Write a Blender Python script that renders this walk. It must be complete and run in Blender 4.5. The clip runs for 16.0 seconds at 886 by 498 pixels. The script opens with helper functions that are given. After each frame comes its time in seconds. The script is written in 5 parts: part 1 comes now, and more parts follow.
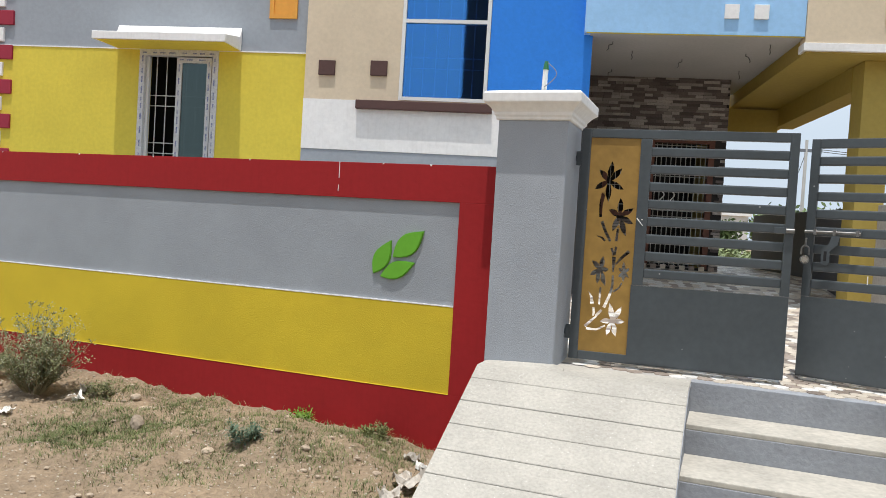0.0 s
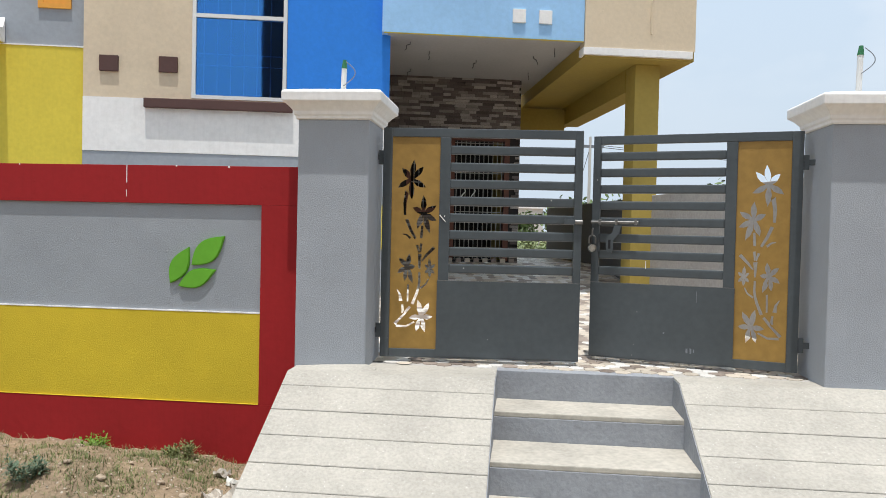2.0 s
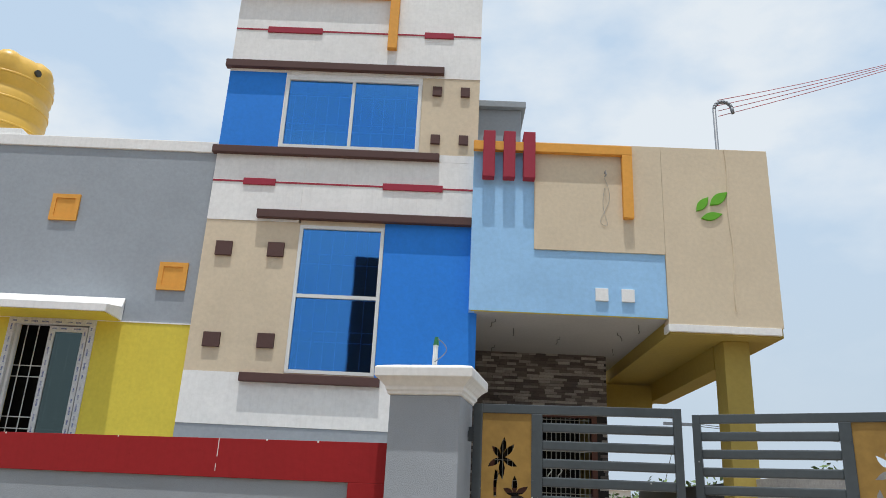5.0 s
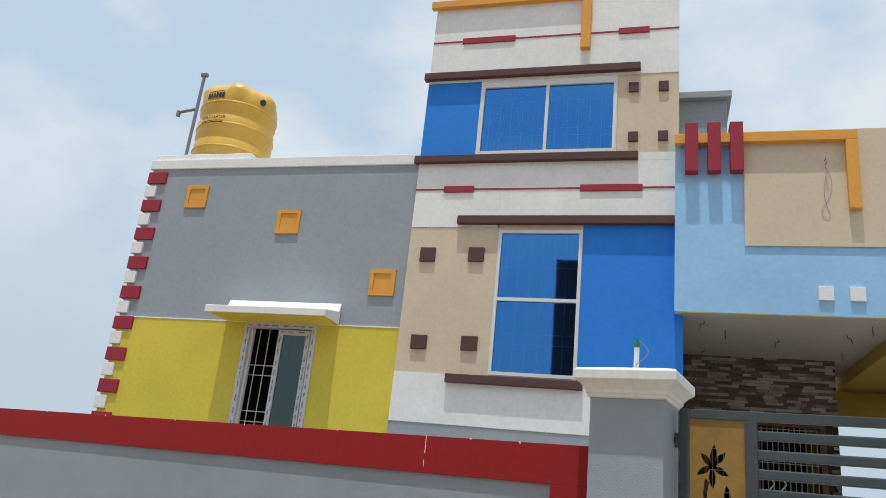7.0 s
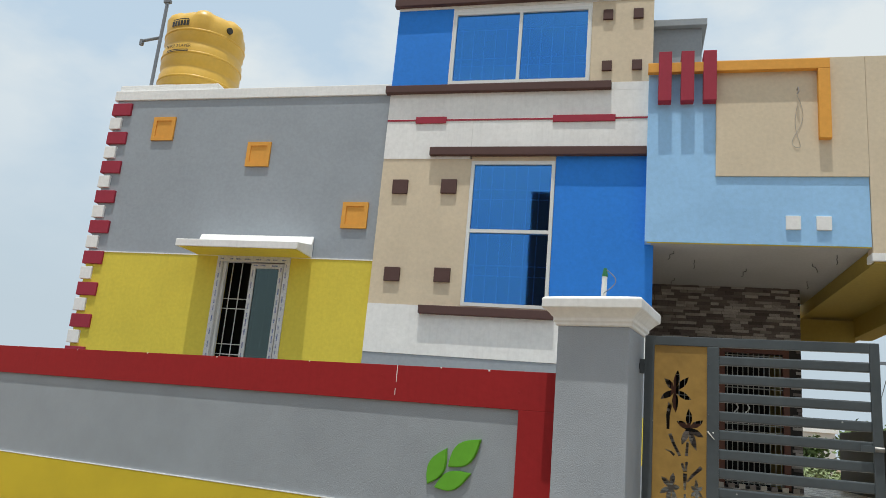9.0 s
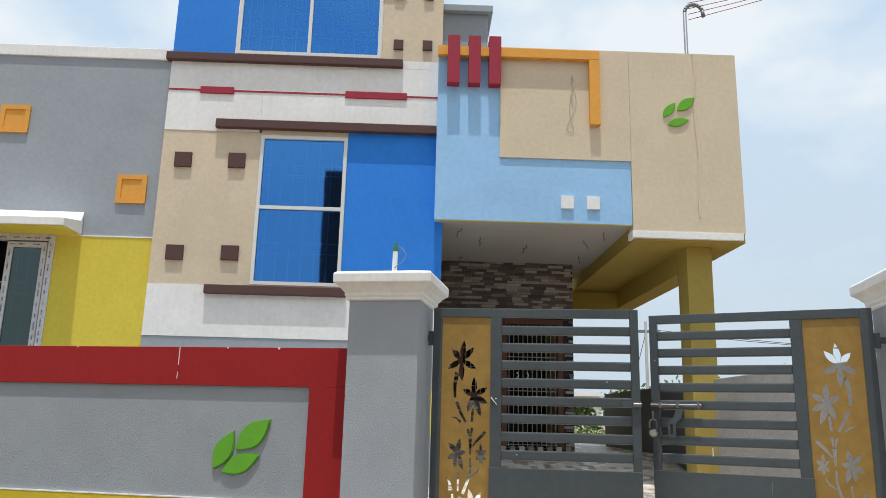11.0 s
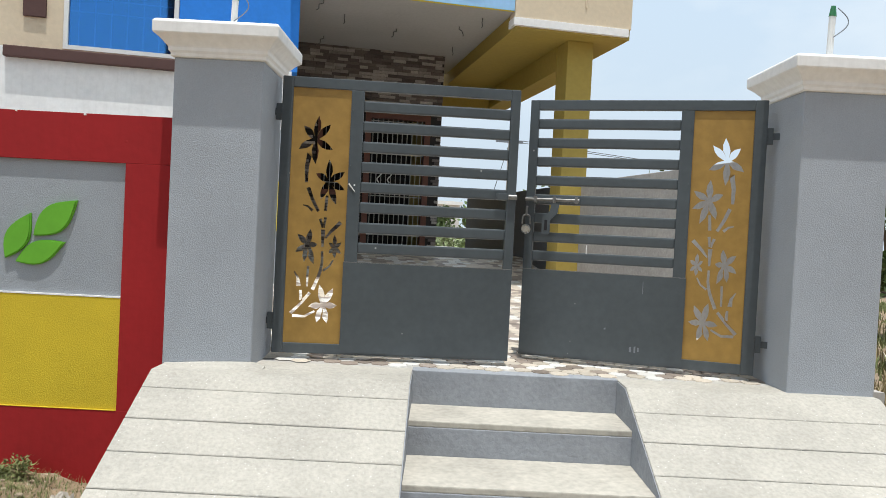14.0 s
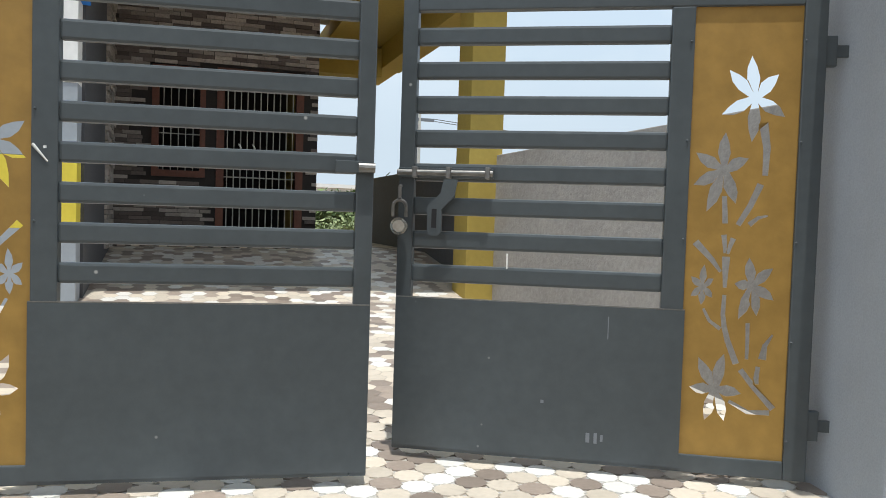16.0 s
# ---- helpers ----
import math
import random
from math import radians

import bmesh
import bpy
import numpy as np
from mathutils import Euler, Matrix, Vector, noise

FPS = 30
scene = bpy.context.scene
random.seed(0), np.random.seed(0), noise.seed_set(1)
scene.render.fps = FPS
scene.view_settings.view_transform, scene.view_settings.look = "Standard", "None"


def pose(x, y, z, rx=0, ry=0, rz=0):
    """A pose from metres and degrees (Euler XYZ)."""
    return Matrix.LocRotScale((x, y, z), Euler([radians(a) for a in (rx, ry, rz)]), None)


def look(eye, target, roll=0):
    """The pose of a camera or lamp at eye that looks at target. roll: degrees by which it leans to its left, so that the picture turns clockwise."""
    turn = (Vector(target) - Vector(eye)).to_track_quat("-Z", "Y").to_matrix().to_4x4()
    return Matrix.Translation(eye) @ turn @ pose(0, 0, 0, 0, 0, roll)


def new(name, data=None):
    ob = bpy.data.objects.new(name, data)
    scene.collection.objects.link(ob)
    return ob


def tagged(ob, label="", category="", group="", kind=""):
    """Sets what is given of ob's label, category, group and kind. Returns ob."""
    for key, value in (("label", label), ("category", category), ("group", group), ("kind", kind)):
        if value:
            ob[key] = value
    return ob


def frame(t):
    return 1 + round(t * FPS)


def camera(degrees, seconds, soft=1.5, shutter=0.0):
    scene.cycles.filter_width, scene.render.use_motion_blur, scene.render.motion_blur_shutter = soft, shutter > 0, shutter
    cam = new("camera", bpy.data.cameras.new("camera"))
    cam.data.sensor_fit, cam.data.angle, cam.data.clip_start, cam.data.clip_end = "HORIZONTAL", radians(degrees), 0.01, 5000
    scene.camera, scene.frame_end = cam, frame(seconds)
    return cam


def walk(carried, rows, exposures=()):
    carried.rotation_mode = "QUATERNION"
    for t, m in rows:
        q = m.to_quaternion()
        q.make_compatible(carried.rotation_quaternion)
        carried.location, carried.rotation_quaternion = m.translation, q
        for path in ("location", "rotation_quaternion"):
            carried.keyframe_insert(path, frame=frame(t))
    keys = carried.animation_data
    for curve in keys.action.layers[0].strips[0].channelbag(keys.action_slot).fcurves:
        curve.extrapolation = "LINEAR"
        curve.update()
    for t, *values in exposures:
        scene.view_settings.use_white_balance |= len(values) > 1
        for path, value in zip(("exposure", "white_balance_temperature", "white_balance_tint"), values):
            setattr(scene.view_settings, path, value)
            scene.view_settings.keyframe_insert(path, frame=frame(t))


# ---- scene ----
cam = camera(60.7, 16.0, soft=0.78)
PATH = [
    (0, (-0.017, 0.049, 1.342), (-0.316, 2.025, 1.277), 3.5),
    (0.5, (-0.005, 0.066, 1.338), (-0.219, 2.053, 1.277), 3.0),
    (1, (-0.003, 0.069, 1.345), (-0.111, 2.065, 1.285), 2.4),
    (1.5, (0.005, 0.077, 1.346), (0.045, 2.076, 1.293), 1.8),
    (2, (0.002, 0.088, 1.351), (0.201, 2.078, 1.304), 1.3),
    (2.5, (-0.001, 0.112, 1.362), (0.228, 2.099, 1.378), 1.4),
    (3, (0.02, 0.119, 1.359), (0.244, 2.068, 1.747), 1.5),
    (3.2, (0.019, 0.126, 1.361), (0.251, 2.05, 1.855), 1.1),
    (5.3, (-0.082, 0.085, 1.358), (-0.262, 1.968, 2.007), 3.9),
    (5.5, (-0.043, 0.082, 1.361), (-0.387, 1.946, 1.999), 5.1),
    (6, (-0.026, 0.074, 1.372), (-0.524, 1.904, 2.008), 6.1),
    (6.5, (-0.01, 0.074, 1.374), (-0.548, 1.892, 2.01), 6.2),
    (7, (-0.024, 0.074, 1.345), (-0.579, 1.892, 1.966), 6.1),
    (7.5, (-0.009, 0.08, 1.345), (-0.581, 1.912, 1.909), 6.0),
    (8, (0.002, 0.08, 1.342), (-0.577, 1.926, 1.848), 6.0),
    (8.5, (0.021, 0.097, 1.336), (-0.564, 1.954, 1.796), 5.9),
    (9, (0.019, 0.106, 1.338), (-0.474, 1.99, 1.797), 5.1),
    (9.5, (0.014, 0.12, 1.335), (-0.241, 2.048, 1.8), 3.4),
    (9.7, (0.029, 0.143, 1.332), (-0.13, 2.082, 1.798), 2.7),
    (11.8, (0.031, 0.16, 1.313), (0.111, 2.127, 1.662), 1.2),
    (12, (0.036, 0.156, 1.314), (0.131, 2.131, 1.613), 1.1),
    (12.5, (0.055, 0.177, 1.329), (0.18, 2.164, 1.527), 1.0),
    (13, (0.068, 0.236, 1.299), (0.228, 2.223, 1.464), 1.1),
    (13.5, (0.088, 0.422, 1.258), (0.319, 2.408, 1.289), 1.9),
    (14, (0.119, 0.854, 1.227), (0.539, 2.808, 1.179), 2.9),
    (14.5, (0.25, 1.318, 1.238), (0.813, 3.235, 1.163), 1.7),
    (15, (0.43, 1.758, 1.276), (1.013, 3.67, 1.211), 1.0),
    (15.3, (0.551, 2.043, 1.295), (1.15, 3.95, 1.217), 1.4),
    (15.5, (0.646, 2.193, 1.317), (1.259, 4.095, 1.23), 1.9),
    (16, (0.871, 2.68, 1.291), (1.5, 4.576, 1.21), 1.8),
]
EXPOSURES = [(0.0, 0.22, 6500, 10), (3.2, 0.22, 6450, 9), (5.5, -0.04, 6350, 8), (7.0, -0.06, 6400, 7), (8.5, -0.06, 6550, 5), (9.5, -0.02, 6550, 6), (12.0, 0.20, 6450, 8), (16.0, 0.26, 6450, 7)]
walk(cam, [(t, look(eye, target, roll)) for t, eye, target, roll in PATH], EXPOSURES)

# ---- sky, sun ----
SUN_TO = Vector((-0.03, -0.19, 1.0)).normalized()
world = bpy.data.worlds.new("world")
scene.world = world
world.use_nodes = True
wn, wl = world.node_tree.nodes, world.node_tree.links
sky = wn.new("ShaderNodeTexSky")
sky.sky_type, sky.sun_disc = "NISHITA", False
sky.sun_elevation = math.asin(SUN_TO.z)
sky.sun_rotation = math.atan2(SUN_TO.x, SUN_TO.y)
sky.air_density, sky.dust_density, sky.ozone_density = 1.0, 2.5, 1.5
coord = wn.new("ShaderNodeTexCoord")
stretch = wn.new("ShaderNodeMapping")
stretch.inputs["Scale"].default_value = (1.0, 1.0, 1.9)
stretch.inputs["Location"].default_value = (0.35, 0.1, 0.2)
puffs = wn.new("ShaderNodeTexNoise")
puffs.inputs["Scale"].default_value, puffs.inputs["Detail"].default_value = 3.2, 9.0
puffs.inputs["Roughness"].default_value = 0.52
cover = wn.new("ShaderNodeValToRGB")
cover.color_ramp.elements[0].position, cover.color_ramp.elements[1].position = 0.42, 0.60
mix_sky = wn.new("ShaderNodeMix")
mix_sky.data_type = "RGBA"
mix_sky.inputs[7].default_value = (7.7, 8.15, 8.65, 1)
haze = wn.new("ShaderNodeMix")
haze.data_type, haze.inputs[0].default_value = "RGBA", 0.80
haze.inputs[7].default_value = (6.3, 7.7, 9.3, 1)
wl.new(coord.outputs["Generated"], stretch.inputs["Vector"])
wl.new(stretch.outputs["Vector"], puffs.inputs["Vector"])
wl.new(puffs.outputs["Fac"], cover.inputs["Fac"])
wl.new(sky.outputs["Color"], haze.inputs[6])
# the clouds thin out into a grey-blue haze towards the horizon
split, lift, fade = wn.new("ShaderNodeSeparateXYZ"), wn.new("ShaderNodeMapRange"), wn.new("ShaderNodeMath")
lift.inputs["From Min"].default_value, lift.inputs["From Max"].default_value = 0.10, 0.42
fade.operation = "MULTIPLY"
low = wn.new("ShaderNodeMix")
low.data_type = "RGBA"
low.inputs[6].default_value = (5.5, 6.4, 7.35, 1)
wl.new(coord.outputs["Generated"], split.inputs["Vector"])
wl.new(split.outputs["Z"], lift.inputs["Value"])
wl.new(cover.outputs["Color"], fade.inputs[0])
wl.new(lift.outputs["Result"], fade.inputs[1])
wl.new(fade.outputs[0], mix_sky.inputs[0])
wl.new(lift.outputs["Result"], low.inputs[0])
wl.new(haze.outputs[2], low.inputs[7])
wl.new(low.outputs[2], mix_sky.inputs[6])
wl.new(mix_sky.outputs[2], wn["Background"].inputs["Color"])
wn["Background"].inputs["Strength"].default_value = 0.101

sun = new("sun", bpy.data.lights.new("sun", "SUN"))
sun.data.energy, sun.data.angle, sun.data.color = 3.35, radians(0.53), (1.0, 0.97, 0.93)
sun.matrix_world = look(SUN_TO * 60, (0, 0, 0))


# ---- materials ----
def srgb(r, g, b):
    return tuple(((c / 255 + 0.055) / 1.055) ** 2.4 if c > 10 else c / 3295 for c in (r, g, b))


def material(name, color, rough=0.8, metal=0.0, grain=60.0, bump=0.25, depth=0.004, wear=0.10, patch=1.6, spots=None, per_piece=0.0, coat=0.0, streaks=0.0, spec=0.5, lumps=0.0):
    """Paint, plaster, stone or metal: colour varied at two scales, fine relief, optional specks, optional run-down streaks."""
    m = bpy.data.materials.new(name)
    m.use_nodes = True
    nd, ln = m.node_tree.nodes, m.node_tree.links
    bs = nd["Principled BSDF"]
    bs.inputs["Metallic"].default_value = metal
    bs.inputs["Coat Weight"].default_value = coat
    bs.inputs["Specular IOR Level"].default_value = spec
    tc = nd.new("ShaderNodeTexCoord")
    geo = nd.new("ShaderNodeNewGeometry")
    big, fine = nd.new("ShaderNodeTexNoise"), nd.new("ShaderNodeTexNoise")
    big.inputs["Scale"].default_value, big.inputs["Detail"].default_value = patch, 7.0
    big.inputs["Roughness"].default_value = 0.62
    fine.inputs["Scale"].default_value, fine.inputs["Detail"].default_value = grain, 4.0
    for q in (big, fine):
        ln.new(geo.outputs["Position"], q.inputs["Vector"])
    span = nd.new("ShaderNodeMapRange")
    span.inputs["From Min"].default_value, span.inputs["From Max"].default_value = 0.25, 0.75
    span.inputs["To Min"].default_value, span.inputs["To Max"].default_value = 1 - wear, 1 + wear
    ln.new(big.outputs["Fac"], span.inputs["Value"])
    small = nd.new("ShaderNodeMapRange")
    small.inputs["From Min"].default_value, small.inputs["From Max"].default_value = 0.3, 0.7
    small.inputs["To Min"].default_value, small.inputs["To Max"].default_value = 1 - wear * 0.6, 1 + wear * 0.6
    ln.new(fine.outputs["Fac"], small.inputs["Value"])
    mul = nd.new("ShaderNodeMath")
    mul.operation = "MULTIPLY"
    ln.new(span.outputs["Result"], mul.inputs[0])
    ln.new(small.outputs["Result"], mul.inputs[1])
    value = mul.outputs[0]
    if per_piece:
        info = nd.new("ShaderNodeObjectInfo")
        isl = nd.new("ShaderNodeMath")
        isl.operation = "ADD"
        ln.new(info.outputs["Random"], isl.inputs[0])
        ln.new(geo.outputs["Random Per Island"], isl.inputs[1])
        wrap = nd.new("ShaderNodeMath")
        wrap.operation = "FRACT"
        ln.new(isl.outputs[0], wrap.inputs[0])
        pr = nd.new("ShaderNodeMapRange")
        pr.inputs["To Min"].default_value, pr.inputs["To Max"].default_value = 1 - per_piece, 1 + per_piece
        ln.new(wrap.outputs[0], pr.inputs["Value"])
        m2 = nd.new("ShaderNodeMath")
        m2.operation = "MULTIPLY"
        ln.new(value, m2.inputs[0])
        ln.new(pr.outputs["Result"], m2.inputs[1])
        value = m2.outputs[0]
    tint = nd.new("ShaderNodeVectorMath")
    tint.operation = "SCALE"
    tint.inputs[0].default_value = color
    ln.new(value, tint.inputs["Scale"])
    out = tint.outputs[0]
    if streaks:
        st = nd.new("ShaderNodeTexNoise")
        mp = nd.new("ShaderNodeMapping")
        mp.inputs["Scale"].default_value = (9, 9, 0.7)
        ln.new(geo.outputs["Position"], mp.inputs["Vector"])
        ln.new(mp.outputs["Vector"], st.inputs["Vector"])
        st.inputs["Detail"].default_value = 5
        rp = nd.new("ShaderNodeValToRGB")
        rp.color_ramp.elements[0].position, rp.color_ramp.elements[1].position = 0.5, 0.78
        rp.color_ramp.elements[1].color = (streaks, streaks, streaks, 1)
        ln.new(st.outputs["Fac"], rp.inputs["Fac"])
        mx = nd.new("ShaderNodeMix")
        mx.data_type = "RGBA"
        mx.inputs[7].default_value = (color[0] * 0.55, color[1] * 0.52, color[2] * 0.5, 1)
        ln.new(rp.outputs["Color"], mx.inputs[0])
        ln.new(out, mx.inputs[6])
        out = mx.outputs[2]
    if spots:
        vo = nd.new("ShaderNodeTexVoronoi")
        vo.inputs["Scale"].default_value = spots[1]
        ln.new(geo.outputs["Position"], vo.inputs["Vector"])
        rp = nd.new("ShaderNodeValToRGB")
        rp.color_ramp.elements[0].position, rp.color_ramp.elements[1].position = spots[2], spots[2] + 0.03
        rp.color_ramp.elements[0].color, rp.color_ramp.elements[1].color = (1, 1, 1, 1), (0, 0, 0, 1)
        ln.new(vo.outputs["Distance"], rp.inputs["Fac"])
        mx = nd.new("ShaderNodeMix")
        mx.data_type = "RGBA"
        mx.inputs[7].default_value = (*spots[0], 1)
        ln.new(rp.outputs["Color"], mx.inputs[0])
        ln.new(out, mx.inputs[6])
        out = mx.outputs[2]
    ln.new(out, bs.inputs["Base Color"])
    rg = nd.new("ShaderNodeMapRange")
    rg.inputs["To Min"].default_value, rg.inputs["To Max"].default_value = max(0.02, rough - 0.1), min(1, rough + 0.1)
    ln.new(big.outputs["Fac"], rg.inputs["Value"])
    ln.new(rg.outputs["Result"], bs.inputs["Roughness"])
    if bump:
        bp = nd.new("ShaderNodeBump")
        bp.inputs["Strength"].default_value, bp.inputs["Distance"].default_value = bump, depth
        both = nd.new("ShaderNodeMath")
        both.operation = "MULTIPLY_ADD"
        both.inputs[1].default_value = 2.2
        ln.new(big.outputs["Fac"], both.inputs[0])
        ln.new(fine.outputs["Fac"], both.inputs[2])
        height = both.outputs[0]
        if lumps:
            pim, rise, add = nd.new("ShaderNodeTexVoronoi"), nd.new("ShaderNodeMapRange"), nd.new("ShaderNodeMath")
            pim.inputs["Scale"].default_value = 9.0
            rise.interpolation_type = "SMOOTHSTEP"
            rise.inputs["From Min"].default_value, rise.inputs["From Max"].default_value = 0.02, 0.085
            rise.inputs["To Min"].default_value, rise.inputs["To Max"].default_value = lumps, 0.0
            add.operation = "ADD"
            ln.new(geo.outputs["Position"], pim.inputs["Vector"])
            ln.new(pim.outputs["Distance"], rise.inputs["Value"])
            ln.new(rise.outputs["Result"], add.inputs[0])
            ln.new(height, add.inputs[1])
            height = add.outputs[0]
        ln.new(height, bp.inputs["Height"])
        ln.new(bp.outputs["Normal"], bs.inputs["Normal"])
    return m


